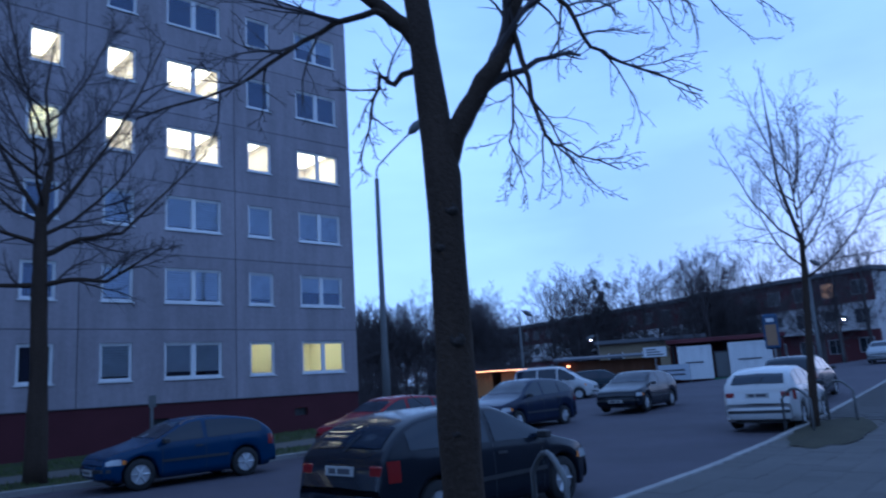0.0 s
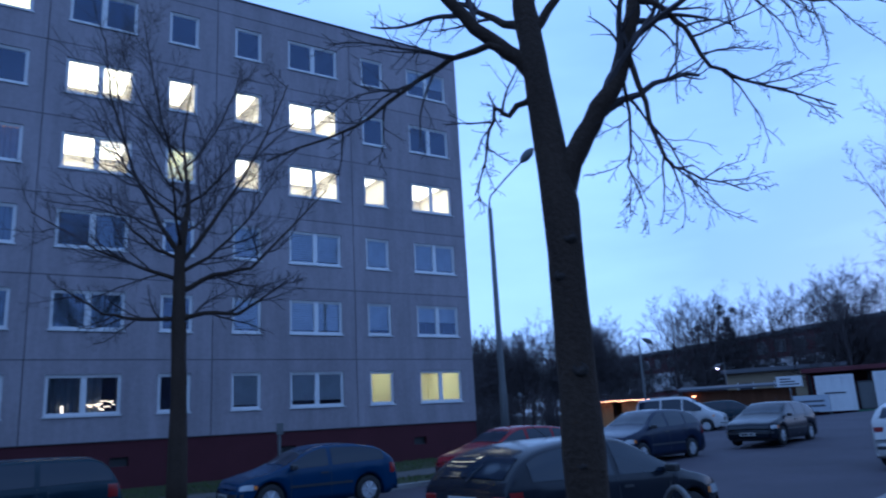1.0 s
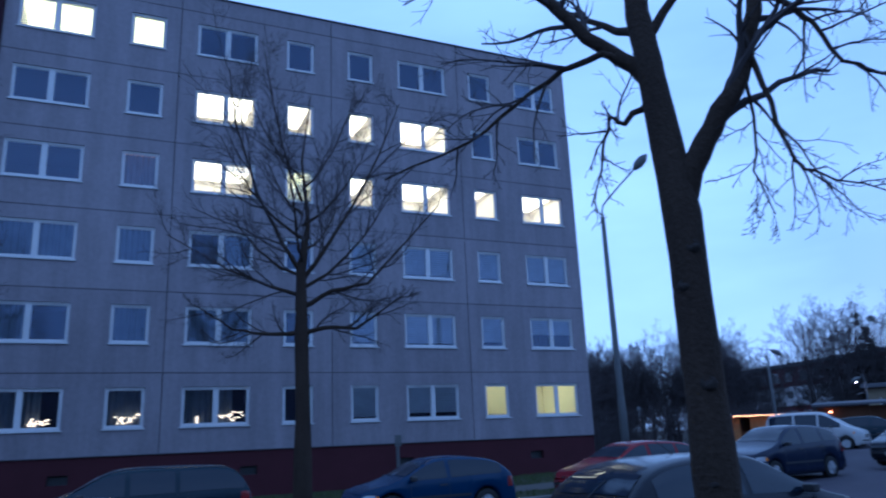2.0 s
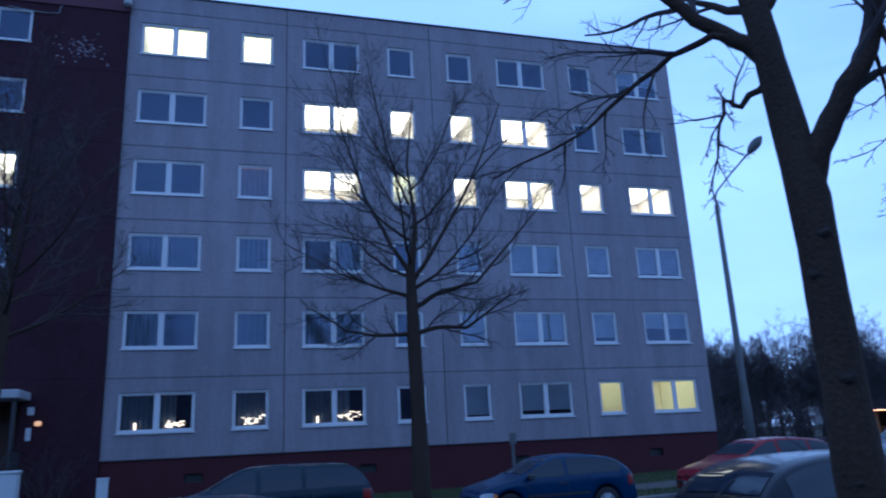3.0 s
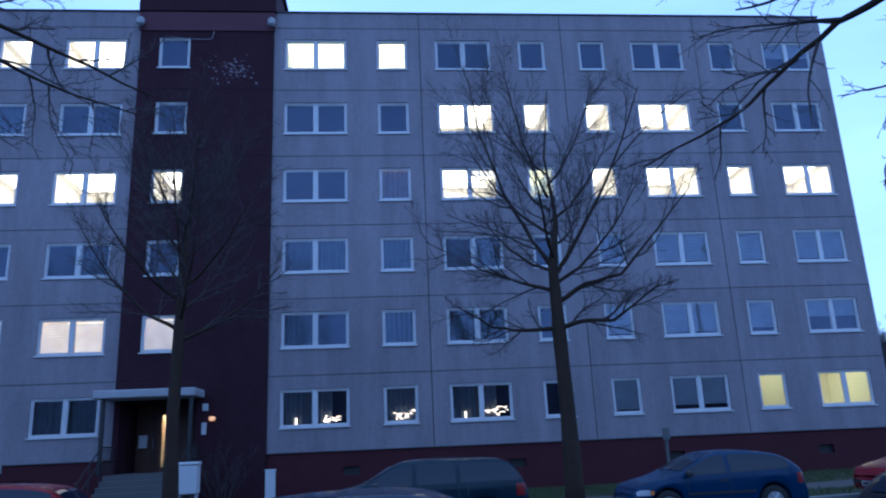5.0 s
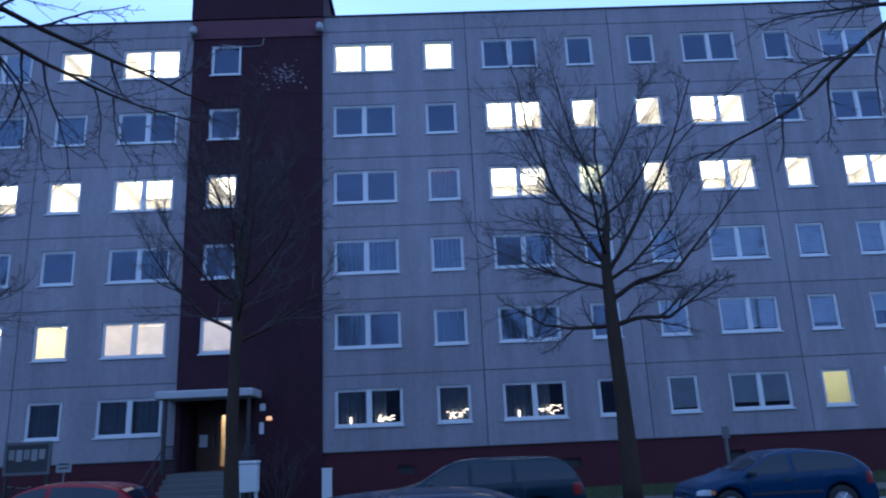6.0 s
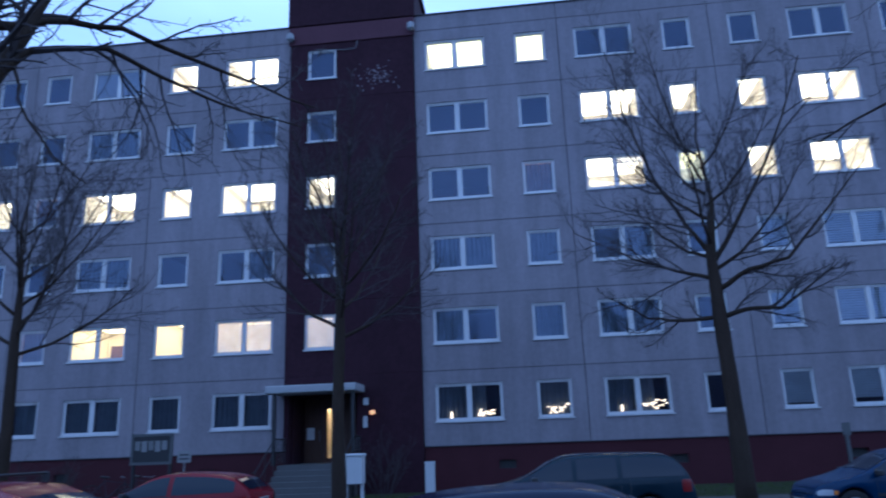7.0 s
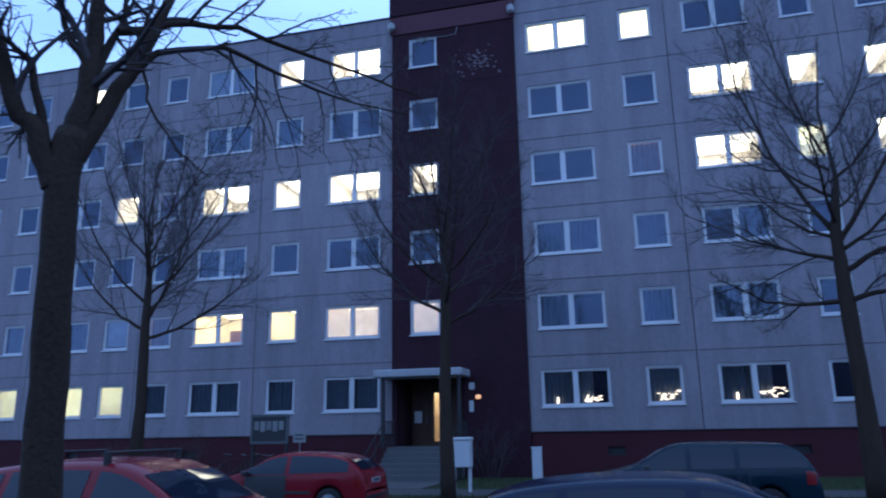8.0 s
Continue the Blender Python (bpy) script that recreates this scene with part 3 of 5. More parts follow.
# profiles run from the nose (0) to the tail (1) of the length; heights as a share of the height
BODIES = {
    "hatch": dict(top=[(0, 0.40), (0.015, 0.50), (0.06, 0.555), (0.26, 0.665), (0.44, 0.965), (0.55, 1.0), (0.75, 0.98), (0.885, 0.905), (0.958, 0.74), (0.987, 0.63), (1, 0.42)],
                  belt=[(0, 0.45), (0.25, 0.625), (0.9, 0.675), (1, 0.66)], glass=(0.30, 0.9), pillars=[(0.535, 0.56)], tail=(0.892, 0.966)),
    "five": dict(top=[(0, 0.40), (0.015, 0.50), (0.06, 0.55), (0.25, 0.66), (0.42, 0.96), (0.53, 1.0), (0.75, 0.98), (0.885, 0.905), (0.958, 0.74), (0.987, 0.63), (1, 0.42)],
                 belt=[(0, 0.45), (0.25, 0.62), (0.9, 0.675), (1, 0.66)], glass=(0.29, 0.9), pillars=[(0.50, 0.525), (0.73, 0.75)], tail=(0.892, 0.966)),
    "wagon": dict(top=[(0, 0.40), (0.012, 0.50), (0.06, 0.56), (0.25, 0.66), (0.40, 0.955), (0.50, 1.0), (0.82, 0.985), (0.925, 0.95), (0.985, 0.64), (1, 0.42)],
                  belt=[(0, 0.45), (0.25, 0.625), (0.9, 0.66), (1, 0.65)], glass=(0.285, 0.955), pillars=[(0.475, 0.495), (0.67, 0.69)], tail=(0.93, 0.98)),
    "van": dict(top=[(0, 0.38), (0.012, 0.46), (0.06, 0.52), (0.18, 0.61), (0.36, 0.95), (0.46, 1.0), (0.9, 0.985), (0.975, 0.93), (0.995, 0.6), (1, 0.4)],
                belt=[(0, 0.42), (0.2, 0.56), (0.9, 0.6), (1, 0.6)], glass=(0.22, 0.955), pillars=[(0.43, 0.45), (0.68, 0.70)], tail=(0.965, 0.99)),
}


def car(name, at, heading, body, size, paint, label, roof_rack=False, black_door=False, group=""):
    """A parked car: the nose looks along local -x. heading turns it; at is the middle on the ground."""
    L, W, H = size
    B = BODIES[body]
    top, belt = rounded(B["top"]), B["belt"]
    R, sill = 0.31, 0.2
    wheels = (0.185 * L, 0.795 * L)
    hw = W / 2

    def ztop(x):
        return H * lerp_profile(top, x / L)

    def zbelt(x):
        return min(H * lerp_profile(belt, x / L), ztop(x) - 0.035)

    def width(x):
        u = x / L
        k = 1 - 0.16 * max(0, 1 - u / 0.14) ** 2.2 - 0.12 * max(0, (u - 0.88) / 0.12) ** 2.2
        return hw * k

    def zlow(x):
        z = sill + (0.07 if x < 0.05 * L or x > 0.95 * L else 0)
        for c in wheels:
            if abs(x - c) < R + 0.06:
                z = max(z, R + math.sqrt(max(0, (R + 0.06) ** 2 - (x - c) ** 2)) - 0.01)
        return z

    def section(x):
        """Half a cross-section, from the sill up to the middle of the roof."""
        w, zb, zt, zl = width(x), zbelt(x), ztop(x), zlow(x)
        house = max(0.0, zt - zb - 0.03)
        tumble = 0.36 * house
        wr = w * 0.965 - tumble - 0.02
        zm = zl + (zb - zl) * 0.55
        pts = [(w * 0.975, zl), (w * 0.995, zl + (zb - zl) * 0.2), (w, zm), (w * 0.985, zb - (zb - zl) * 0.1), (w * 0.965, zb)]
        pts += [(w * 0.965 - tumble * 0.5, zb + (zt - zb) * 0.46), (wr + 0.005, zb + (zt - zb) * 0.86), (wr - 0.06, zb + (zt - zb) * 0.965), (wr * 0.55, zt - 0.004), (0, zt + 0.012)]
        return pts

    xs = sorted({round(v, 4) for v in [*[L * i / 46 for i in range(47)], 0.012 * L, 0.03 * L, 0.985 * L, *[c + (R + 0.06) * k for c in wheels for k in (-1, -0.96, -0.8, -0.5, 0, 0.5, 0.8, 0.96, 1)]]})
    secs = [section(x) for x in xs]
    n = len(secs[0])
    s = Shape()
    v = []
    for x, sec in zip(xs, secs):
        v += [(x - L / 2, y, z) for y, z in sec] + [(x - L / 2, -y, z) for y, z in reversed(sec[:-1])]
    m = 2 * n - 1
    f = [(i * m + j, i * m + j + 1, (i + 1) * m + j + 1, (i + 1) * m + j) for i in range(len(xs) - 1) for j in range(m - 1)]
    f += [(i * m, (i + 1) * m, (i + 1) * m + m - 1, i * m + m - 1) for i in range(len(xs) - 1)]
    f += [tuple(range(m)), tuple(range((len(xs) - 1) * m + m - 1, (len(xs) - 1) * m - 1, -1))]
    s.add(v, f)
    turn = heading if isinstance(heading, Matrix) else pose(at[0], at[1], at[2], 0, 0, heading)
    ob = thing(name, turn, label, "car", group)
    shell = joined("body", s, paint, ob, smooth=True)

    def on(x, v01, side, off):
        """A point on the flank or roof: v01 0 at the sill, 1 in the middle of the roof."""
        sec = section(x)
        lens = [0]
        for a, b in zip(sec, sec[1:]):
            lens.append(lens[-1] + math.hypot(b[0] - a[0], b[1] - a[1]))
        d = v01 * lens[-1]
        for i in range(len(sec) - 1):
            if d <= lens[i + 1] + 1e-9:
                t = (d - lens[i]) / max(1e-9, lens[i + 1] - lens[i])
                (ya, za), (yb, zb) = sec[i], sec[i + 1]
                ny, nz = zb - za, -(yb - ya)
                k = math.hypot(ny, nz) or 1
                return (x - L / 2, side * (ya + (yb - ya) * t + off * ny / k), za + (zb - za) * t + off * nz / k)
        return (x - L / 2, 0, sec[-1][1] + off)

    def at_height(x, y_side, z, off):
        sec = section(x)
        for i in range(len(sec) - 1):
            (ya, za), (yb, zb) = sec[i], sec[i + 1]
            if za <= z <= zb:
                t = (z - za) / max(1e-9, zb - za)
                ny, nz = zb - za, -(yb - ya)
                k = math.hypot(ny, nz) or 1
                return (x - L / 2, y_side * (ya + (yb - ya) * t + off * ny / k), z + off * nz / k)
        ya, za = sec[0] if z < sec[0][1] else sec[-1]
        return (x - L / 2, y_side * (ya + off), za)

    def flank(name, x0, x1, zf0, zf1, mat, side, off=0.006, nx=8, nz=4, label=""):
        q = Shape()
        vv = []
        for i in range(nx + 1):
            x = x0 + (x1 - x0) * i / nx
            a, b = zf0(x), max(zf0(x) + 0.005, zf1(x))
            vv += [at_height(x, side, a + (b - a) * j / nz, off) for j in range(nz + 1)]
        k = nz + 1
        q.add(vv, [(i * k + j, (i + 1) * k + j, (i + 1) * k + j + 1, i * k + j + 1) if side < 0 else (i * k + j, i * k + j + 1, (i + 1) * k + j + 1, (i + 1) * k + j) for i in range(nx) for j in range(nz)])
        return joined(name, q, mat, ob, None, label, smooth=True)

    def over(name, x0, x1, y0, y1, mat, off=0.007, nx=6, ny=8, label="", parent=None, taper=0.0):
        """A patch on the bonnet, screen, roof or tail, seen from above."""
        q, vv = Shape(), []
        for i in range(nx + 1):
            x = x0 + (x1 - x0) * i / nx
            e = 0.01
            slope = (ztop(min(L, x + e)) - ztop(max(0, x - e))) / (2 * e)
            k = math.hypot(1, slope)
            sec = section(x)
            for j in range(ny + 1):
                y = y0 + (y1 - y0) * j / ny
                y *= 1 - taper * (i / nx)
                z = sec[-1][1]
                ay = abs(y)
                for (ya, za), (yb, zb) in zip(sec[5:], sec[6:]):
                    if yb <= ay <= ya:
                        z = za + (zb - za) * (ya - ay) / max(1e-9, ya - yb)
                vv.append((x - L / 2 - off * slope / k, y, z + off / k))
        k = ny + 1
        q.add(vv, [(i * k + j, (i + 1) * k + j, (i + 1) * k + j + 1, i * k + j + 1) for i in range(nx) for j in range(ny)])
        return joined(name, q, mat, parent or ob, None, label, smooth=True)

    g0, g1 = B["glass"]
    edges = [g0 * L, *[p * L for pair in B["pillars"] for p in pair], g1 * L]
    for side in (1, -1):
        for a, b in zip(edges[::2], edges[1::2]):
            flank("side_window", a, b, lambda x: zbelt(x) + 0.025, lambda x: zbelt(x) + (ztop(x) - zbelt(x)) * 0.83, CARGLASS, side, 0.006, 8, 4)
        # doors: seams, handles, rub strip, sill
        doors = [0.3 * L, *[sum(p) / 2 * L for p in B["pillars"]]]
        if body == "hatch":
            doors = doors[:2]
        for x in doors + ([0.72 * L] if body != "hatch" else []):
            flank("door_seam", x, x + 0.012, lambda q: zlow(q) + 0.08, lambda q: zbelt(q), DARK, side, 0.003, 1, 5)
        for x in doors[1:]:
            flank("door_handle", x - 0.24, x - 0.06, lambda q: zbelt(q) - 0.13, lambda q: zbelt(q) - 0.095, DARK if body != "wagon" else paint, side, 0.02, 3, 1)
        flank("rub_strip", wheels[0] + R + 0.1, wheels[1] - R - 0.1, lambda q: 0.5, lambda q: 0.555, DARK, side, 0.012, 6, 1)
        if black_door and side == -1:
            flank("front_door", 0.3 * L, 0.545 * L, lambda q: zlow(q) + 0.06, lambda q: zbelt(q) + 0.004, DARK, side, 0.012, 8, 5, "unpainted black door")
        flank("headlight", 0.012 * L, 0.085 * L, lambda q: 0.39 * H, lambda q: min(0.47 * H, zbelt(q) - 0.01), HEADLIGHT, side, 0.008, 5, 2)
        flank("indicator", 0.087 * L, 0.105 * L, lambda q: 0.40 * H, lambda q: 0.455 * H, AMBERLENS, side, 0.008, 2, 2)
        flank("tail_light", 0.94 * L, 0.978 * L, lambda q: 0.47 * H, lambda q: min(0.63 * H, zbelt(q) - 0.01), REDLENS, side, 0.008, 4, 3)
        joined("rear_lens", Shape().box(0.955 * L - L / 2, 0.992 * L - L / 2, min(side * hw * 0.62, side * hw * 0.86), max(side * hw * 0.62, side * hw * 0.86), 0.48 * H, 0.6 * H, 0.015), REDLENS, ob)
        q = Shape().box(-0.06, 0.06, -0.085, 0.085, -0.05, 0.05, 0.018)
        mx = at_height(0.31 * L, side, zbelt(0.31 * L), 0.0)
        joined("mirror", q, DARK, ob, (mx[0], mx[1] + side * 0.1, mx[2] + 0.07))
    x_top = B["top"][4][0] * L
    over("windscreen", 0.285 * L, x_top - 0.02 * L, -hw * 0.76, hw * 0.76, CARGLASS, 0.008, 8, 10, taper=0.1)
    over("rear_window", B["tail"][0] * L, B["tail"][1] * L - 0.005 * L, -hw * 0.66, hw * 0.66, CARGLASS, 0.008, 5, 10, taper=-0.08)
    for x, lab in ((0.0, "front bumper"), (1.0, "rear bumper")):
        q = Shape()
        d = -1 if x == 0 else 1
        pts = [(d * (L / 2 - 0.16), -hw * 0.93, 0.42), (d * (L / 2 - 0.0), -hw * 0.8, 0.42), (d * (L / 2 + 0.035), -hw * 0.4, 0.42), (d * (L / 2 + 0.04), 0, 0.42), (d * (L / 2 + 0.035), hw * 0.4, 0.42), (d * (L / 2 - 0.0), hw * 0.8, 0.42), (d * (L / 2 - 0.16), hw * 0.93, 0.42)]
        vv = []
        for p in pts:
            vv += [(p[0], p[1], 0.27), (p[0] + d * 0.03, p[1], 0.36), (p[0] + d * 0.03, p[1], 0.47), (p[0] - d * 0.01, p[1], 0.53)]
        q.add(vv, [(i * 4 + j, i * 4 + j + 1, i * 4 + 5 + j, i * 4 + 4 + j) for i in range(6) for j in range(3)])
        bumper = joined("bumper", q, paint, ob, None, lab, smooth=True)
        vv = []
        for p in pts:
            vv += [(p[0] + d * 0.036, p[1], 0.4), (p[0] + d * 0.036, p[1], 0.47)]
        joined("bumper_strip", Shape().add(vv, [(i * 2, i * 2 + 1, i * 2 + 3, i * 2 + 2) for i in range(6)]), DARK, bumper)
        zpl = 0.55 * H if x == 1.0 else 0.40
        xpl = L / 2 + 0.02 if x == 1.0 else -L / 2 - 0.085
        if x == 1.0:
            xpl = max(q2[0] for q2 in [(xx - L / 2,) for xx in xs if ztop(xx) > zpl + 0.02]) + 0.025
        plate = joined("number_plate", Shape().box(-0.01, 0.01, -0.26, 0.26, -0.055, 0.055, 0.003), PLATE, ob, (xpl, 0, zpl))
        joined("plate_bars", Shape().box(-0.013, 0.013, -0.19, -0.06, -0.03, 0.03).box(-0.013, 0.013, -0.02, 0.2, -0.03, 0.03), LETTER, plate)
    joined("underbody", Shape().box(-L / 2 + 0.2, L / 2 - 0.2, -hw * 0.72, hw * 0.72, 0.17, 0.62), DARK, ob)
    for c in wheels:
        for side in (1, -1):
            q = Shape()
            cy = side * (hw - 0.11)
            prof = [(-0.095, R * 0.62), (-0.095, R * 0.93), (-0.06, R), (0.06, R), (0.095, R * 0.93), (0.095, R * 0.62)]
            nn = 24
            vv = [(rr * math.cos(k * math.tau / nn), o, rr * math.sin(k * math.tau / nn)) for k in range(nn) for o, rr in prof]
            np_ = len(prof)
            q.add(vv, [(k * np_ + j, k * np_ + j + 1, ((k + 1) % nn) * np_ + j + 1, ((k + 1) % nn) * np_ + j) for k in range(nn) for j in range(np_ - 1)])
            wheel = joined("wheel", q, RUBBER, ob, (c - L / 2, cy, R), smooth=True)
            d = Shape().disc((0, side * 0.055, 0), R * 0.63, "y", 0.03, 24)
            for k in range(6):
                a = k * math.tau / 6
                d.tube([(0.05 * math.cos(a), side * 0.075, 0.05 * math.sin(a)), (R * 0.58 * math.cos(a), side * 0.078, R * 0.58 * math.sin(a))], 0.022, 5)
            d.disc((0, side * 0.08, 0), 0.055, "y", 0.03, 12)
            joined("rim", d, ALLOY, wheel)
    if paint is BLACK:
        joined("aerial", Shape().tube([(0.12 * L, 0, H * 0.985), (0.2 * L, 0, H + 0.17)], 0.005, 5), DARK, ob)
    if roof_rack:
        for u in (0.5, 0.72):
            x, z = u * L - L / 2, H + 0.055
            joined("roof_bar", Shape().tube([(x, -hw * 0.66, H - 0.06), (x, -hw * 0.64, z), (x, hw * 0.64, z), (x, hw * 0.66, H - 0.06)], 0.016, 6)
                   .box(x - 0.03, x + 0.03, -hw * 0.69, -hw * 0.62, H - 0.07, z + 0.012, 0.008).box(x - 0.03, x + 0.03, hw * 0.62, hw * 0.69, H - 0.07, z + 0.012, 0.008), DARK, ob)
    if body in ("five", "hatch"):
        joined("rear_wiper", Shape().tube([on(0.975 * L, 1, 1, 0.03), on(0.93 * L, 0.93, 1, 0.03)], 0.008, 5), DARK, ob)
    return ob


def paint_of(name, rgb):
    return material(name, rgb, 0.24, coat=0.15, spec=0.12, grain=0.03, scale=3, stains=0.12, stain_scale=1.4)


BLUE = paint_of("blue_car_paint", (0.007, 0.024, 0.066))
BLACK = paint_of("black_car_paint", (0.008, 0.01, 0.016))
GREEN = paint_of("dark_green_car_paint", (0.008, 0.018, 0.028))
WHITEPAINT = paint_of("white_car_paint", (0.4, 0.4, 0.4))
RED = paint_of("red_car_paint", (0.14, 0.008, 0.014))
NAVY = paint_of("navy_car_paint", (0.011, 0.015, 0.034))
GREY = paint_of("grey_car_paint", (0.045, 0.05, 0.06))
SILVER = paint_of("silver_car_paint", (0.2, 0.21, 0.22))


def ground_at(x, y, lift=0.0):
    return (x, y, rise(x, y) + lift)


car("parked_car", ground_at(6.75, 16.25), 0, "hatch", (3.75, 1.63, 1.36), BLUE, "small blue three-door hatchback parked at the far kerb")
car("parked_car", ground_at(0.42, 16.3), 0, "wagon", (4.55, 1.72, 1.46), GREEN, "dark blue-green estate car parked at the far kerb")
car("parked_car", ground_at(12.8, 16.6), 0, "five", (4.0, 1.66, 1.42), RED, "red hatchback parked at the far kerb behind a lamp post")
car("parked_car", ground_at(-8.2, 16.0), 0, "hatch", (4.0, 1.64, 1.36), RED, "faded red hatchback with an unpainted black door", black_door=True)
car("parked_car", ground_at(6.95, 7.6), 184, "hatch", (4.05, 1.72, 1.43), BLACK, "black hatchback parked at the near kerb under a tree")
car("parked_car", ground_at(-0.1, 6.6), 180, "five", (4.2, 1.72, 1.41), NAVY, "dark blue car parked at the near kerb")
car("parked_car", ground_at(-5.4, 6.75), 180, "five", (4.25, 1.72, 1.56), RED, "red hatchback with roof bars parked at the near kerb", roof_rack=True)
car("parked_car", ground_at(18.8, 8.45), 180 + 11, "five", (3.85, 1.66, 1.46), WHITEPAINT, "white five-door hatchback parked at the near kerb")
car("parked_car", ground_at(17.9, 16.3), 6, "five", (4.1, 1.7, 1.55), NAVY, "dark blue hatchback standing at the side road corner")
car("parked_car", ground_at(23.9, 15.9), 12, "five", (4.2, 1.7, 1.42), BLACK, "black car standing behind another at the corner")
car("parked_van", ground_at(32.0, 26.5), 118, "van", (4.4, 1.8, 1.85), WHITEPAINT, "white van parked in the side road")
car("parked_car", ground_at(35.4, 25.9), 122, "five", (4.3, 1.75, 1.45), GREEN, "dark teal car parked in the side road")
car("parked_car", ground_at(27.0, 11.2), 192, "wagon", (4.4, 1.75, 1.5), GREY, "grey car parked ahead of a white hatchback")
car("parked_car", ground_at(56, 17.5), 12, "five", (4.2, 1.75, 1.5), SILVER, "silver-grey car parked further up the street")

# ---------------------------------------------------------------- trees
def wander(r, start, way, length, steps, bend, lift):
    """A crooked line; lift pulls it up (+) or down (-) towards its tip."""
    pts, d, p = [Vector(start)], Vector(way).normalized(), Vector(start)
    for i in range(steps):
        d = (d + Vector((r.uniform(-bend, bend), r.uniform(-bend, bend), r.uniform(-bend, bend) + lift / steps))).normalized()
        p = p + d * (length / steps)
        pts.append(p.copy())
    return pts


def tip_radii(r0, r1, n):
    return [r0 + (r1 - r0) * (i / (n - 1)) ** 0.8 for i in range(n)]


def sprout(limbs, twigs, r, pts, r0, level, plan, thin=0.0035):
    """Grows side shoots along a line, level after level."""
    if level >= len(plan):
        return
    count, share, angle, lift, steps, sides, keep = plan[level]
    length = sum((b - a).length for a, b in zip(pts, pts[1:]))
    n = max(1, int(count * r.uniform(0.75, 1.25)))
    for k in range(n):
        t = keep + (1 - keep) * (k + r.uniform(0.2, 0.9)) / n
        f = min(t, 0.999) * (len(pts) - 1)
        i = int(f)
        p = pts[i].lerp(pts[i + 1], f - i)
        d = (pts[i + 1] - pts[i]).normalized()
        side = d.orthogonal().normalized()
        side.rotate(Matrix.Rotation(r.uniform(0, math.tau), 3, d))
        a = radians(angle) * r.uniform(0.65, 1.3)
        way = d * math.cos(a) + side * math.sin(a)
        ll = length * share * r.uniform(0.55, 1.25) * (1.15 - 0.6 * t)
        rr = max(thin, r0 * (1 - 0.62 * t) * 0.5)
        line = wander(r, p, way, ll, steps, 0.22, lift)
        (limbs if level == 0 else twigs).tube(line, tip_radii(rr, max(thin * 0.6, rr * 0.3), len(line)), sides, cap=False)
        sprout(limbs, twigs, r, line, rr, level + 1, plan, thin)


def tree(name, at, label, trunk_pts, trunk_r, limb_lines, plan, seed, mat=BARK, group="", thin=0.0035):
    """trunk_pts and limb_lines in metres from the tree's foot; each limb is (points, thickness)."""
    r = random.Random(seed)
    ob = thing(name, at, label, "tree", group)
    trunk, twigs = Shape(), Shape()
    tp = [Vector(p) for p in trunk_pts]
    fine = []
    for a, b in zip(tp, tp[1:]):
        for k in range(4):
            q = a.lerp(b, k / 4)
            fine.append(q + Vector((r.uniform(-1, 1), r.uniform(-1, 1), 0)) * trunk_r[-1] * 0.12)
    fine.append(tp[-1])
    n = len(fine)
    radii = []
    for i in range(n):
        f = i / (n - 1) * (len(trunk_r) - 1)
        k = min(int(f), len(trunk_r) - 2)
        radii.append((trunk_r[k] + (trunk_r[k + 1] - trunk_r[k]) * (f - k)) * r.uniform(0.95, 1.05))
    trunk.tube(fine, radii, 14)
    for line, thick in limb_lines:
        lp = [Vector(p) for p in line]
        fin = []
        for a, b in zip(lp, lp[1:]):
            for k in range(3):
                fin.append(a.lerp(b, k / 3) + Vector((r.uniform(-1, 1), r.uniform(-1, 1), r.uniform(-1, 1))) * 0.018 * (1 if fin else 0))
        fin.append(lp[-1])
        trunk.tube(fin, tip_radii(thick, max(0.005, thick * (0.38 if thick > 0.082 else 0.18)), len(fin)), 8, cap=False)
        sprout(twigs, twigs, r, fin, thick, 0, plan, thin)
    joined("trunk", trunk, mat, ob, smooth=True)
    joined("crown", twigs, TWIG, ob, None, "bare crooked twigs")
    return ob


def facing(base):
    """Axes of a tree that stands at base: u to the right and v away, as seen from the west pavement."""
    n = Vector((base[0], base[1], 0)).normalized()
    return Matrix(((n.y, n.x, 0, 0), (-n.x, n.y, 0, 0), (0, 0, 1, 0), (0, 0, 0, 1)))


def street_tree(base, label, trunk, radii, limbs, plan, seed, group=""):
    m = Matrix.Translation((base[0], base[1], rise(*base) + 0.1)) @ facing(base)
    return tree("street_tree", m, label, trunk, radii, limbs, plan, seed, MOSS, group)


ROW = "street trees"
NEAR_PLAN = [(11, 0.42, 46, -0.3, 7, 5, 0.3), (6, 0.46, 42, -0.05, 5, 4, 0.12), (3, 0.42, 40, 0.2, 3, 3, 0.2)]
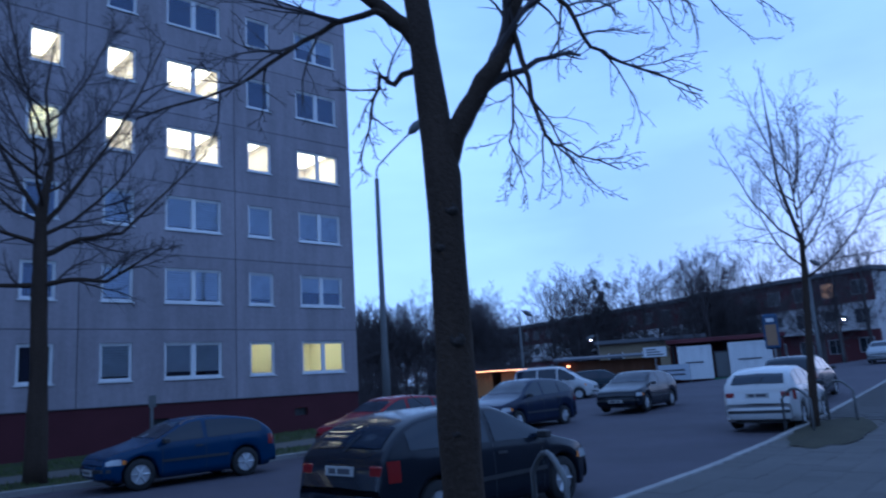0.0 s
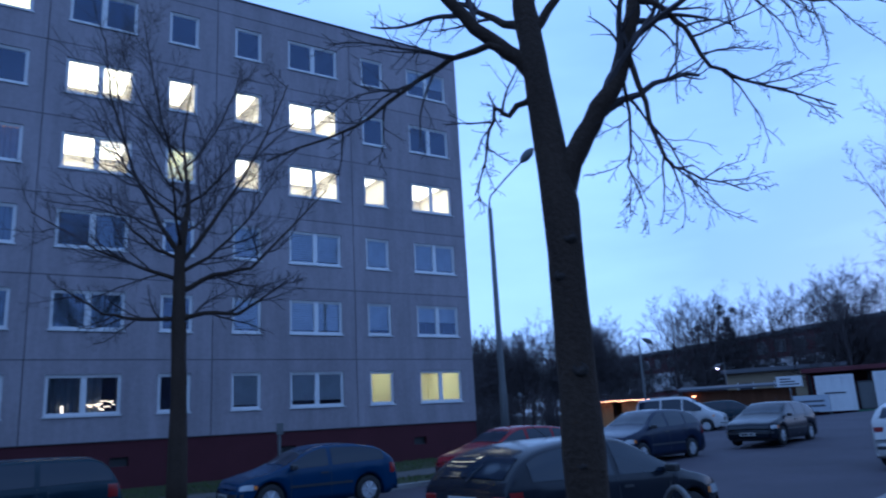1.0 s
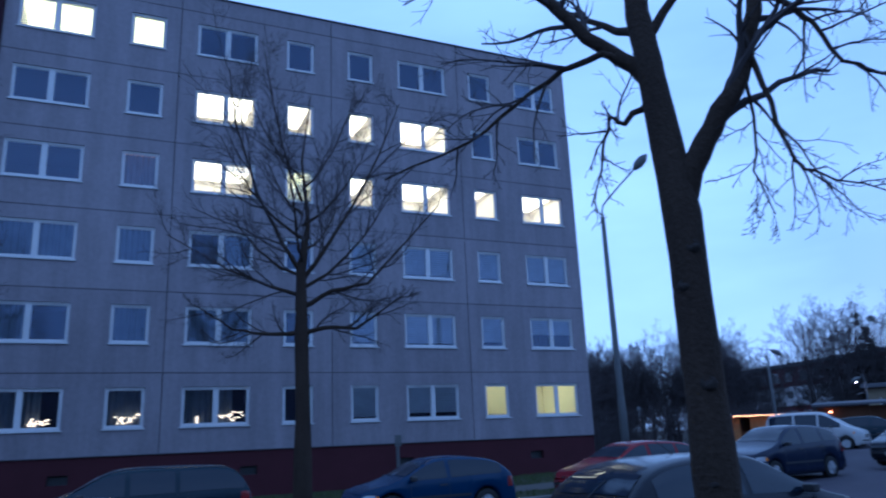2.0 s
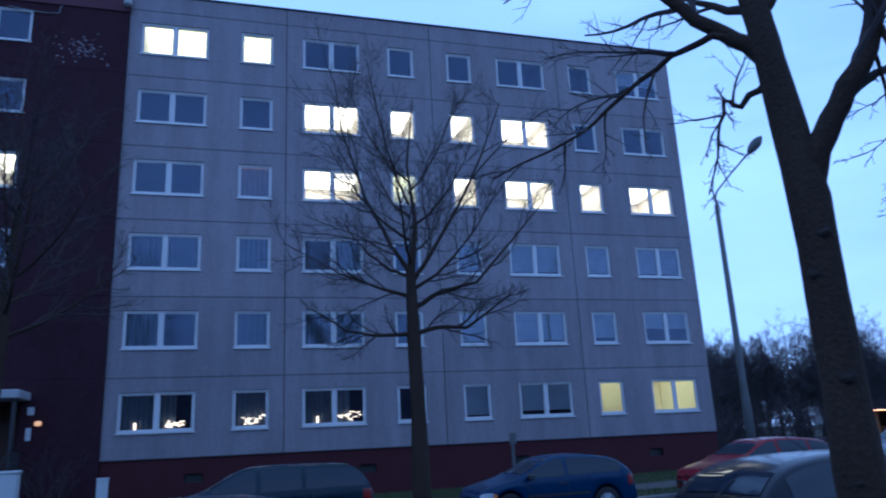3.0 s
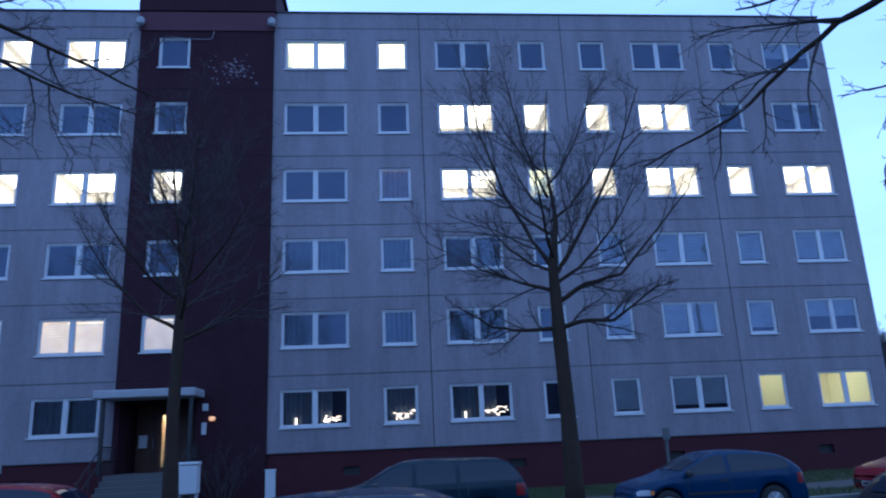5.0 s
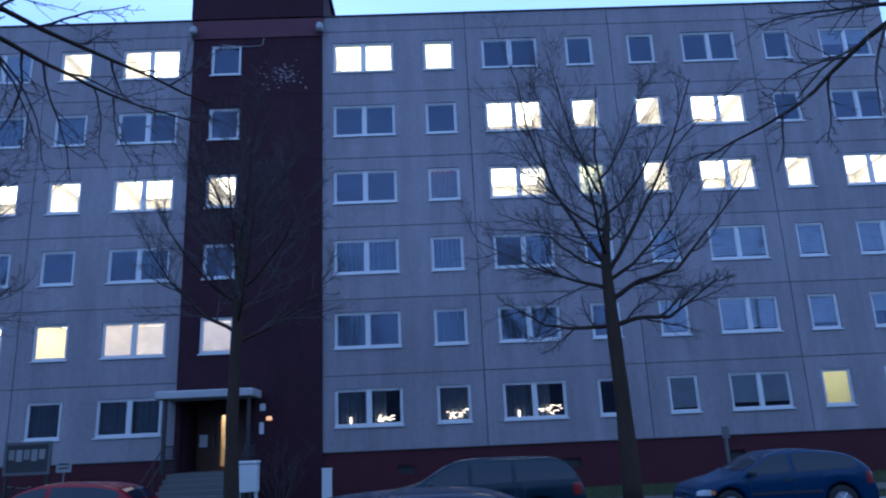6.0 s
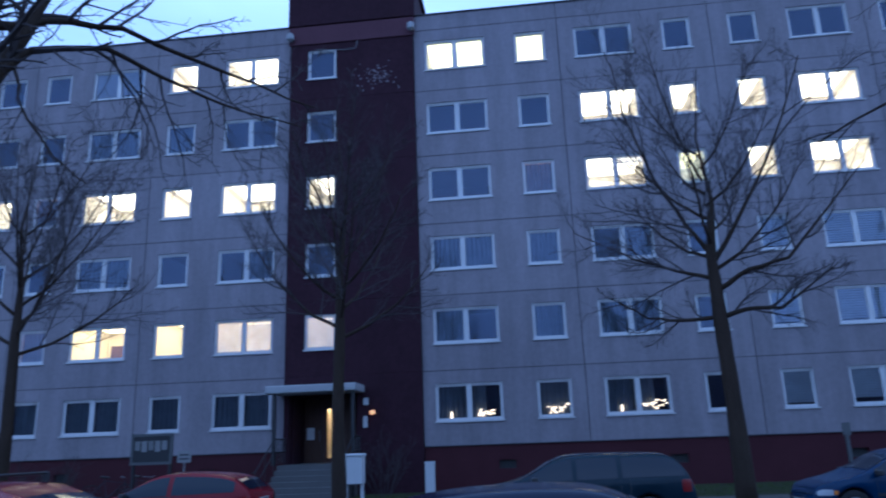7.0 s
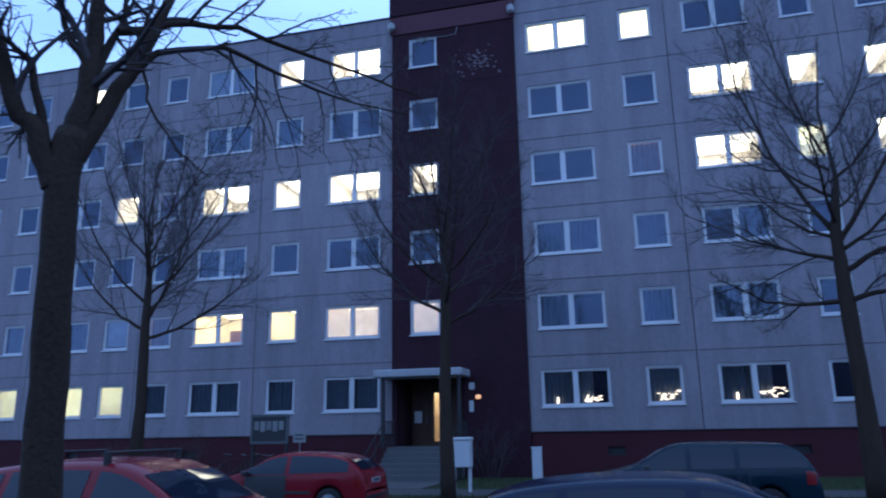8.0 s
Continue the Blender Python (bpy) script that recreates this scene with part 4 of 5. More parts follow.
# near tree: heavy trunk that forks, drooping boughs both ways
near_tree = street_tree((4.015, 4.333), "bare street tree with a forked mossy trunk and drooping boughs",
            [(0.03, 0, -0.15), (0.0, 0, 0.8), (0, 0, 1.8), (0, 0, 3.3), (-0.1, 0, 4.5), (-0.16, 0.05, 5.2), (-0.1, 0.1, 6.6), (-0.2, 0.1, 8.2)],
            [0.215, 0.17, 0.158, 0.15, 0.118, 0.108, 0.08, 0.03],
            [([(0.0, 0, 3.3), (0.12, 0, 3.68), (0.32, 0, 3.98), (0.57, -0.02, 4.4), (0.75, 0, 4.95), (0.95, 0.1, 5.8), (1.05, 0.2, 7.2)], 0.118),
             ([(-0.1, 0, 4.5), (-0.32, 0, 4.76), (-0.6, -0.05, 5.0), (-0.9, -0.1, 5.4), (-1.4, -0.2, 5.9), (-2.2, -0.3, 6.3)], 0.085),
             ([(-0.24, 0, 4.7), (-0.5, -0.05, 4.8), (-0.85, -0.1, 4.72), (-1.25, -0.1, 4.45), (-1.68, -0.2, 4.15), (-2.5, -0.2, 3.92)], 0.042),
             ([(-0.12, 0, 4.35), (-0.36, 0.05, 4.18), (-0.5, 0.05, 4.28), (-0.56, 0.05, 3.95), (-0.72, 0.1, 3.5)], 0.036),
             ([(0.68, 0, 4.6), (0.76, -0.1, 4.1), (0.85, -0.15, 3.56), (0.97, -0.15, 3.45), (1.43, -0.2, 3.22)], 0.03),
             ([(0.78, 0, 5.1), (1.0, -0.1, 4.95), (1.13, -0.15, 4.67), (1.3, -0.2, 4.28), (1.55, -0.2, 4.14), (2.15, -0.25, 3.82)], 0.034),
             ([(0.85, 0, 5.4), (1.2, -0.1, 5.3), (1.7, -0.1, 5.0), (2.2, -0.1, 4.8), (2.7, -0.1, 4.75)], 0.034),
             ([(0.62, 0, 4.5), (0.64, 0.1, 4.1), (0.6, 0.1, 3.6), (0.7, 0.15, 3.25)], 0.02),
             ([(-0.13, 0, 4.9), (0.15, 0.1, 5.3), (0.4, 0.2, 5.9), (0.5, 0.3, 6.8)], 0.055),
             ([(-0.14, 0, 4.95), (-0.5, 0.5, 5.4), (-0.9, 0.9, 5.9), (-1.2, 1.2, 6.6)], 0.05)],
            NEAR_PLAN, 11, ROW)
for x, z, w in ((0.03, 1.95, 0.05), (-0.06, 2.7, 0.04), (0.05, 3.0, 0.045), (-0.02, 1.25, 0.045)):
    y = -math.sqrt(0.15 ** 2 - x * x)
    knot = Shape().tube([(x * 0.8, y + 0.06, z), (x, y, z), (x, y - 0.012, z + 0.004), (x, y - 0.006, z + 0.004)], [w * 1.6, w * 1.2, w * 0.8, w * 0.4], 10)
    joined("knot", knot, BARK, near_tree, None, "dark grown-over branch scar", smooth=True)
# the tree at the other end of the view: many steep forks
street_tree((-4.56, 4.4), "bare street tree with a thick trunk splitting into steep limbs",
            [(0.1, 0, -0.15), (0.06, 0, 1.2), (0.01, 0, 2.3), (-0.05, 0, 3.6), (0.0, 0, 3.95)], [0.17, 0.14, 0.128, 0.125, 0.12],
            [([(-0.08, 0, 3.5), (-0.25, 0, 3.9), (-0.42, 0, 4.1), (-0.7, 0, 4.9), (-0.8, 0, 6.0)], 0.1),
             ([(-0.03, 0, 3.75), (0.06, 0, 4.2), (0.08, 0.05, 4.66), (0.06, 0.1, 5.2), (0.2, 0.2, 6.8)], 0.11),
             ([(0.03, 0, 3.75), (0.23, 0, 4.24), (0.4, 0, 4.64), (0.58, 0, 5.15), (0.9, 0.1, 6.4)], 0.085),
             ([(0.31, 0, 4.44), (0.53, -0.1, 4.74), (1.08, -0.2, 4.88), (1.55, -0.2, 4.76), (2.0, -0.25, 4.62), (2.8, -0.3, 4.6)], 0.036),
             ([(0.24, 0, 4.9), (0.64, 0, 5.08), (1.2, 0, 5.2), (2.2, 0, 5.1), (3.1, 0, 5.0)], 0.045),
             ([(-0.2, 0, 3.92), (-0.33, -0.1, 4.42), (-0.6, -0.15, 4.6), (-1.2, -0.2, 4.7)], 0.04),
             ([(0.08, 0, 4.5), (-0.15, 0.1, 4.9), (-0.3, 0.2, 5.5)], 0.05),
             ([(0.45, 0, 4.75), (0.5, -0.1, 4.3), (0.75, -0.15, 3.9), (1.0, -0.2, 3.7)], 0.016),
             ([(0.07, 0, 4.4), (0.3, 0.2, 5.1), (0.35, 0.3, 5.8)], 0.05)],
            [(8, 0.42, 50, -0.25, 7, 5, 0.3), (7, 0.44, 46, -0.15, 5, 4, 0.12), (4, 0.42, 42, 0.1, 3, 3, 0.15)], 23, ROW)
# far side row: upright, rounded crowns
FAR_PLAN = [(9, 0.5, 38, 0.25, 6, 5, 0.15), (8, 0.42, 42, 0.15, 4, 3, 0.1), (6, 0.42, 40, 0.0, 3, 3, 0.1)]


LUSH_PLAN = [(11, 0.5, 36, 0.3, 6, 5, 0.12), (10, 0.45, 40, 0.2, 4, 3, 0.1), (8, 0.42, 40, 0.05, 3, 3, 0.1)]


def spread_limbs(seed, fork, top, count, reach):
    """Limbs that leave the trunk between fork and top and rise outwards."""
    r, out = random.Random(seed), []
    for k in range(count):
        z = fork + (top - fork) * 0.45 * k / count
        a = k * 2.4 + r.uniform(-0.4, 0.4)
        w = reach * r.uniform(0.7, 1.05) * (1 - 0.5 * k / count)
        h = (top - z) * r.uniform(0.5, 0.85) * (0.45 + 0.55 * k / count)
        c, s = math.cos(a), math.sin(a)
        out.append(([(0, 0, z), (c * w * 0.3, s * w * 0.3, z + h * 0.16), (c * w * 0.62, s * w * 0.62, z + h * 0.45), (c * w * 0.85, s * w * 0.85, z + h * 0.75), (c * w, s * w, z + h)], 0.056 * (1 - 0.4 * k / count)))
    return out


street_tree((4.35, 18.6), "bare street tree with level lower boughs before the block",
            [(0.06, 0, -0.15), (0.05, 0, 2.5), (0, 0, 4.4), (-0.02, 0, 6.1), (0.16, 0, 7.4), (-0.02, 0.1, 9.2), (0.22, 0, 11.2)], [0.26, 0.19, 0.18, 0.13, 0.06, 0.03, 0.008],
            [([(0, 0, 4.45), (-0.9, -0.2, 4.4), (-1.7, -0.3, 4.5), (-2.6, -0.4, 5.1)], 0.065), ([(0, 0, 4.4), (0.6, -0.2, 4.55), (1.4, -0.3, 4.5), (2.0, -0.5, 4.9), (2.6, -0.5, 5.3)], 0.075),
             ([(0, 0, 5.1), (0.8, -0.2, 5.5), (1.7, -0.2, 5.7), (2.8, -0.2, 6.9), (3.7, -0.2, 7.9)], 0.075), ([(0, 0, 5.4), (-0.9, -0.1, 5.7), (-1.9, -0.1, 6.1), (-3.4, -0.1, 7.0)], 0.06),
             ([(0, 0, 5.8), (0.5, -0.1, 6.5), (1.2, -0.1, 7.6), (2.1, 0, 9.4), (2.7, 0, 11.0)], 0.075), ([(0, 0, 6.0), (-0.5, -0.1, 6.8), (-1.2, -0.1, 8.2), (-1.8, 0, 10.2), (-2.0, 0, 11.8)], 0.07),
             *spread_limbs(31, 5.6, 13.2, 10, 3.2)],
            LUSH_PLAN, 37, ROW)
street_tree((-5.25, 18.6), "slender bare street tree beside the entrance path",
            [(0, 0, -0.15), (-0.05, 0, 2.5), (0, 0, 4.6), (0.0, 0, 6.2), (0.15, 0, 8), (-0.1, 0, 10.4)], [0.2, 0.15, 0.135, 0.09, 0.04, 0.01],
            spread_limbs(41, 4.4, 12.2, 14, 3.1), LUSH_PLAN, 43, ROW)
street_tree((-14.4, 18.6), "slender bare street tree on the far verge",
            [(0, 0, -0.15), (0.05, 0, 2.5), (0, 0, 4.7), (0.0, 0, 6.2), (-0.15, 0, 8), (0.1, 0, 10.4)], [0.21, 0.16, 0.14, 0.09, 0.04, 0.01],
            spread_limbs(51, 4.4, 12.6, 14, 3.4), LUSH_PLAN, 53, ROW)
street_tree((17.0, 6.6), "young bare street tree with a vase-shaped crown in a bare bed",
            [(-0.3, 0, -0.15), (-0.17, 0, 1.6), (-0.04, 0, 3.3), (0.0, 0, 4.1), (-0.3, 0, 5.6), (-0.35, 0, 8.4)], [0.105, 0.08, 0.07, 0.05, 0.03, 0.008],
            [(line, thick * 0.6) for line, thick in spread_limbs(61, 3.3, 8.9, 13, 1.9)], FAR_PLAN, 67, ROW)


# the wood behind: three kinds of bare tree, set many times
def wood_tree(seed, height, wide):
    return tree("wood_tree", (0, 0, 0), "bare tree in the dusk behind the street", [(0, 0, -0.3), (0.1, 0, height * 0.3), (-0.12, 0.1, height * 0.5), (0.15, -0.1, height * 0.68), (-0.1, 0.2, height * 0.8)],
                [0.2, 0.15, 0.09, 0.04, 0.012], spread_limbs(seed, height * 0.16, height, 13, wide), [(10, 0.5, 40, 0.2, 4, 4, 0.1), (9, 0.45, 42, 0.15, 3, 3, 0.1), (8, 0.5, 45, 0.0, 2, 3, 0.1)], seed, TWIG, "wood behind the street", thin=0.0065)


kinds = [wood_tree(71, 10.5, 3.2), wood_tree(73, 14.0, 3.6), wood_tree(79, 8.0, 3.6)]
wood_spots = []
rw = random.Random(9)
for i in range(48):
    wood_spots.append((rw.uniform(34, 52), rw.uniform(47, 66), rw.choice((0, 0, 2))))
for i in range(44):
    f = rw.random()
    wood_spots.append((56 + 14 * f + rw.uniform(-4, 4), 62 - 36 * f + rw.uniform(-4, 5), rw.choice((0, 1, 1, 2))))
for i in range(14):
    wood_spots.append((rw.uniform(24, 36), rw.uniform(44, 60), 2))
for i, (x, y, k) in enumerate(wood_spots):
    m = Matrix.Translation((x, y, rise(x, y))) @ Matrix.Rotation(rw.uniform(0, 6.28), 4, "Z")
    if i < 3:
        kinds[i].matrix_basis = m
    else:
        copy_thing(kinds[k], m)


def bush(at, label, seed, height, wide, stems, thin=0.005):
    r = random.Random(seed)
    ob = thing("bush", at, label, "bush")
    s = Shape()
    for k in range(stems):
        a = r.uniform(0, math.tau)
        line = wander(r, (math.cos(a) * wide * 0.3, math.sin(a) * wide * 0.3, -0.05), (math.cos(a) * 0.5, math.sin(a) * 0.5, 1), height * r.uniform(0.6, 1.1), 5, 0.18, 0.0)
        s.tube(line, tip_radii(thin * 2.5, thin, 6), 4, cap=False)
        sprout(s, s, r, line, thin * 2.5, 0, [(6, 0.4, 40, 0, 3, 3, 0.2), (4, 0.5, 40, 0, 2, 3, 0.2)], thin)
    joined("foliage", s, TWIG, ob)
    return ob


bush((-5.6, 25.6, 0.0), "thin bare shrub against the maroon stairwell wall", 3, 2.0, 0.8, 16)
for i in range(16):
    x, y = 19.5 + 2.2 * i + rw.uniform(-0.7, 0.7), 41 + 0.4 * i + rw.uniform(-2, 2)
    bush(ground_at(x, y), "dense dark bare hedge bush at the edge of the wood", 100 + i, rw.uniform(2.4, 3.8), 2.6, 46, 0.009)

bush((-16.4, 23.4, 0.0), "bare shrub on the lawn before the block", 5, 1.6, 1.2, 26)
bush((-18.6, 24.2, 0.0), "bare shrub on the lawn before the block", 6, 1.5, 1.3, 26)

# conifer among the bare trees
fir = thing("conifer", Matrix.Translation(ground_at(66, 47.5)) @ Matrix.Scale(1.2, 4), "dark conifer among bare trees", "tree")
joined("trunk", Shape().tube([(0, 0, -0.2), (0, 0, 8.6)], [0.2, 0.03], 8), BARK, fir)
s, r = Shape(), random.Random(8)
for i in range(430):
    t = r.random() ** 0.8
    z, a = 1.0 + 7.4 * t, r.uniform(0, math.tau)
    w = (2.6 * (1 - t) + 0.25) * r.uniform(0.6, 1.0)
    c, q = math.cos(a), math.sin(a)
    s.add([(c * 0.1, q * 0.1, z), (c * w - q * 0.22, q * w + c * 0.22, z - 0.35 * w), (c * w * 1.15, q * w * 1.15, z - 0.2 * w), (c * w + q * 0.22, q * w - c * 0.22, z - 0.3 * w)], [(0, 1, 2, 3)])
FIRGREEN = material("fir_needles", (0.012, 0.02, 0.014), 0.9, grain=0.3, scale=6)
joined("crown", s, FIRGREEN, fir)

# tall bare tree hung with balls of mistletoe
host = tree("wood_tree", ground_at(68.5, 50.3), "tall bare tree hung with dark balls of mistletoe", [(0, 0, -0.3), (0.1, 0, 4.5), (-0.1, 0.1, 7.5), (0.2, 0, 10)], [0.24, 0.18, 0.1, 0.03],
            spread_limbs(83, 3.0, 13.0, 11, 3.4), [(7, 0.5, 40, 0.2, 4, 4, 0.1), (6, 0.45, 42, 0.1, 3, 3, 0.1)], 83, TWIG, "wood behind the street", thin=0.009)
rm = random.Random(19)
for k in range(11):
    a, d, z, w = rm.uniform(0, math.tau), rm.uniform(0.4, 2.6), rm.uniform(6.8, 11.6), rm.uniform(0.26, 0.5)
    ball = Shape()
    for q in range(90):
        way = Vector((rm.gauss(0, 1), rm.gauss(0, 1), rm.gauss(0, 1))).normalized()
        line = wander(rm, (0, 0, 0), way, w * rm.uniform(0.7, 1.1), 3, 0.35, 0.0)
        ball.tube(line, [0.014, 0.014, 0.02, 0.03], 3, cap=False)
    joined("mistletoe", ball, FIRGREEN, host, (d * math.cos(a), d * math.sin(a), z), "dark ball of mistletoe")

# ---------------------------------------------------------------- far side of the side road
def along(a, b):
    """A frame with x along the line from a to b and y away from the street."""
    d = Vector((b[0] - a[0], b[1] - a[1], 0)).normalized()
    return Matrix(((d.x, -d.y, 0, a[0]), (d.y, d.x, 0, a[1]), (0, 0, 1, 0), (0, 0, 0, 1)))


RENDER_W = material("pale_render", (0.42, 0.4, 0.4), 0.9, grain=0.08, scale=6, stains=0.2)
RENDER_R = material("oxblood_render", (0.075, 0.026, 0.03), 0.9, grain=0.1, scale=6, stains=0.2)
BEIGE = material("beige_render", (0.2, 0.165, 0.11), 0.9, grain=0.1, scale=6, stains=0.2)
SLATE = material("dark_roofing", (0.1, 0.1, 0.11), 0.85, grain=0.1, scale=8)
DARKWIN = material("far_window_glass", (0.02, 0.022, 0.028), 0.12, coat=0.3)
ORANGE = material("lit_far_window", (0.6, 0.4, 0.2), 0.6, emit=(1.0, 0.45, 0.14), power=0.6)
PLANK = material("brown_planks", (0.085, 0.04, 0.02), 0.85, grain=0.2, scale=10, stains=0.25, vary=0.25)
BULB = material("string_bulb", (1, 0.8, 0.5), 0.4, emit=(1.0, 0.36, 0.08), power=10)
STREETLIGHT = material("street_light", (1, 0.9, 0.8), 0.4, emit=(1.0, 0.72, 0.5), power=60)

# long three-storey block across the end of the side road (x runs from its far end to the street)
a, b = (100, 98), (81.5, 25.5)
far = thing("terraced_block", along(a, b), "long three-storey white and oxblood block behind bare trees", "apartment block")
n = math.dist(a, b)
z0 = 1.3
joined("ground_storey", Shape().box(0, n, 0, 0.3, z0 - 2, z0 + 3.1), RENDER_R, far)
joined("middle_storey", Shape().box(0, n, -0.03, 0.3, z0 + 3.1, z0 + 6.0), RENDER_W, far)
joined("upper_storey", Shape().box(0, n, 0.05, 0.3, z0 + 6.0, z0 + 9.0), RENDER_R, far)
joined("roof", Shape().box(-0.5, n + 0.5, -0.6, 12, z0 + 9.0, z0 + 9.5, 0.05), SLATE, far)
joined("gable_wall", Shape().box(n - 0.3, n, 0.3, 11.5, z0 - 2, z0 + 9.0), RENDER_W, far)
joined("back_wall", Shape().box(0, n, 11.2, 11.5, z0 - 2, z0 + 9.0), RENDER_W, far)
wm = Shape().box(-0.75, 0.75, -0.05, 0.02, 0, 1.4).mesh("window", DARKWIN)
FARFRAME = material("dull_far_frame", (0.25, 0.25, 0.26), 0.7)
wf = Shape().box(-0.82, -0.75, -0.09, 0.02, -0.07, 1.47).box(0.75, 0.82, -0.09, 0.02, -0.07, 1.47).box(-0.75, 0.75, -0.09, 0.02, -0.07, 0).box(-0.75, 0.75, -0.09, 0.02, 1.4, 1.47).box(-0.03, 0.03, -0.07, 0.02, 0, 1.4).mesh("frame", FARFRAME)
wo = Shape().box(-0.75, 0.75, -0.05, 0.02, 0, 1.4).mesh("window", ORANGE)
for k in range(int(n // 3.4)):
    for st in range(3):
        lit = st == 2 and k == int(n // 3.4) - 2
        w = put("window", wo if lit else wm, far, (2 + 3.4 * k, (0, -0.03, 0.05)[st], z0 + 0.9 + 2.95 * st))
        put("frame", wf, w)
for k in range(int(n // 6.8)):
    joined("balcony", Shape().box(3.7 + 6.8 * k - 1.4, 3.7 + 6.8 * k + 1.4, -1.2, -0.03, z0 + 3.15, z0 + 3.3).box(3.7 + 6.8 * k - 1.4, 3.7 + 6.8 * k + 1.4, -1.25, -1.2, z0 + 3.15, z0 + 4.2), RENDER_W, far)

# low beige building
a, b = (57.5, 42), (62, 34)
shed = thing("low_building", along(a, b), "low beige flat-roofed building", "building")
n = math.dist(a, b)
joined("wall", Shape().box(0, n, 0, 6, -0.5, 4.3), BEIGE, shed)
joined("roof", Shape().box(-0.4, n + 0.4, -0.5, 6.4, 4.3, 4.65, 0.03), SLATE, shed)
for k in range(3):
    w = joined("window", Shape().box(-0.6, 0.6, -0.04, 0.02, 2.4, 3.4), DARKWIN, shed, (1.5 + 3 * k, 0, 0))
    joined("frame", Shape().box(-0.68, -0.6, -0.06, 0.02, 2.32, 3.48).box(0.6, 0.68, -0.06, 0.02, 2.32, 3.48), FRAME, w)

# wooden stall with a string of lights
a, b = (41.9, 42.9), (46.3, 38.2)
stall = thing("market_stall", along(a, b), "low wooden stall with a glowing light string along its roof", "stall")
n = math.dist(a, b)
g = rise(44, 40.5)
k = 0.0
i = 0
plank = Shape().box(0, 0.33, 0, 0.05, g - 0.2, 2.3, 0.006).mesh("plank", material("honey_planks", (0.3, 0.15, 0.045), 0.8, grain=0.15, scale=9, vary=0.3))
while k + 0.34 < n:
    if not (1.1 < k < 1.9 or 3.4 < k < 4.6):
        put("plank", plank, stall, (k, 0, 0))
    else:
        joined("counter", Shape().box(0, 0.33, 0.0, 0.05, g - 0.2, 1.3), PLANK, stall, (k, 0, 0))
    k += 0.34
joined("back_wall", Shape().box(0, n, 2.4, 2.5, g - 0.2, 2.4), PLANK, stall)
joined("roof", Shape().box(-0.4, n + 0.3, -0.5, 2.8, 2.36, 2.5, 0.02), SLATE, stall)
string = Shape().tube([(-0.3 + (n + 0.5) * t / 20, -0.56, 2.4 + 0.02 * math.sin(t * 2.1)) for t in range(21)], 0.012, 5)
wire = joined("light_string", string, DARK, stall, None, "string of orange bulbs")
bulb = Shape().box(-0.045, 0.045, -0.03, 0.03, -0.03, 0.03, 0.01).mesh("bulb", BULB)
for t in range(34):
    put("bulb", bulb, wire, (-0.25 + (n + 0.4) * t / 33, -0.6, 2.38 + 0.02 * math.sin(t)))

# brown shed row with a dark roof
a, b = (44.9, 36.8), (49.4, 30.4)
row = thing("shed_row", along(a, b), "row of brown plank sheds with a dark overhanging roof", "shed")
n = math.dist(a, b)
g = rise(47, 33)
plank = Shape().box(0, 0.28, 0, 0.05, g - 0.2, 2.65, 0.006).mesh("plank", PLANK)
for i in range(int(n / 0.29)):
    put("plank", plank, row, (i * 0.29, 0, 0))
joined("back_wall", Shape().box(0, n, 3, 3.1, g - 0.2, 2.7), PLANK, row)
joined("roof", Shape().add([(-0.3, -0.7, 2.75), (n + 0.3, -0.7, 2.75), (n + 0.3, 3.3, 3.0), (-0.3, 3.3, 3.0), (-0.3, -0.7, 2.88), (n + 0.3, -0.7, 2.88), (n + 0.3, 3.3, 3.12), (-0.3, 3.3, 3.12)],
                           [(3, 2, 1, 0), (4, 5, 6, 7), (0, 1, 5, 4), (2, 3, 7, 6), (0, 4, 7, 3), (1, 2, 6, 5)]), SLATE, row)
joined("shed_lamp", Shape().box(0.7, 0.9, -0.3, -0.1, 2.3, 2.4, 0.03), material("shed_lamp", (1, 0.5, 0.2), 0.5, emit=(1.0, 0.3, 0.06), power=11), row, None, "orange lamp under the eaves")


# white storage containers
def container(a, b, z0, z1, label):
    n = math.dist(a, b)
    ob = thing("storage_container", along(a, b), label, "container", "containers by the side road")
    s, v, k = Shape(), [], int(n / 0.14)
    for i in range(k + 1):
        x, y = n * i / k, (0.0, 0.0, 0.035, 0.035)[i % 4]
        v += [(x, y, z0 + 0.1), (x, y, z1 - 0.1)]
    s.add(v, [(2 * i, 2 * i + 2, 2 * i + 3, 2 * i + 1) for i in range(k)])
    joined("corrugated_side", s, WHITE, ob)
    joined("shell", Shape().box(0.01, n - 0.01, 0.05, 2.4, z0, z1 - 0.02), WHITE, ob)
    joined("frame", Shape().box(-0.02, n + 0.02, -0.02, 0.06, z0, z0 + 0.12).box(-0.02, n + 0.02, -0.02, 0.06, z1 - 0.12, z1).box(-0.03, 0.1, -0.03, 0.06, z0, z1).box(n - 0.1, n + 0.03, -0.03, 0.06, z0, z1), FRAME, ob)
    joined("lettering", Shape().box(n * 0.2, n * 0.75, -0.012, -0.004, (z0 + z1) / 2 - 0.05, (z0 + z1) / 2 + 0.05), LETTER, ob)
    return ob


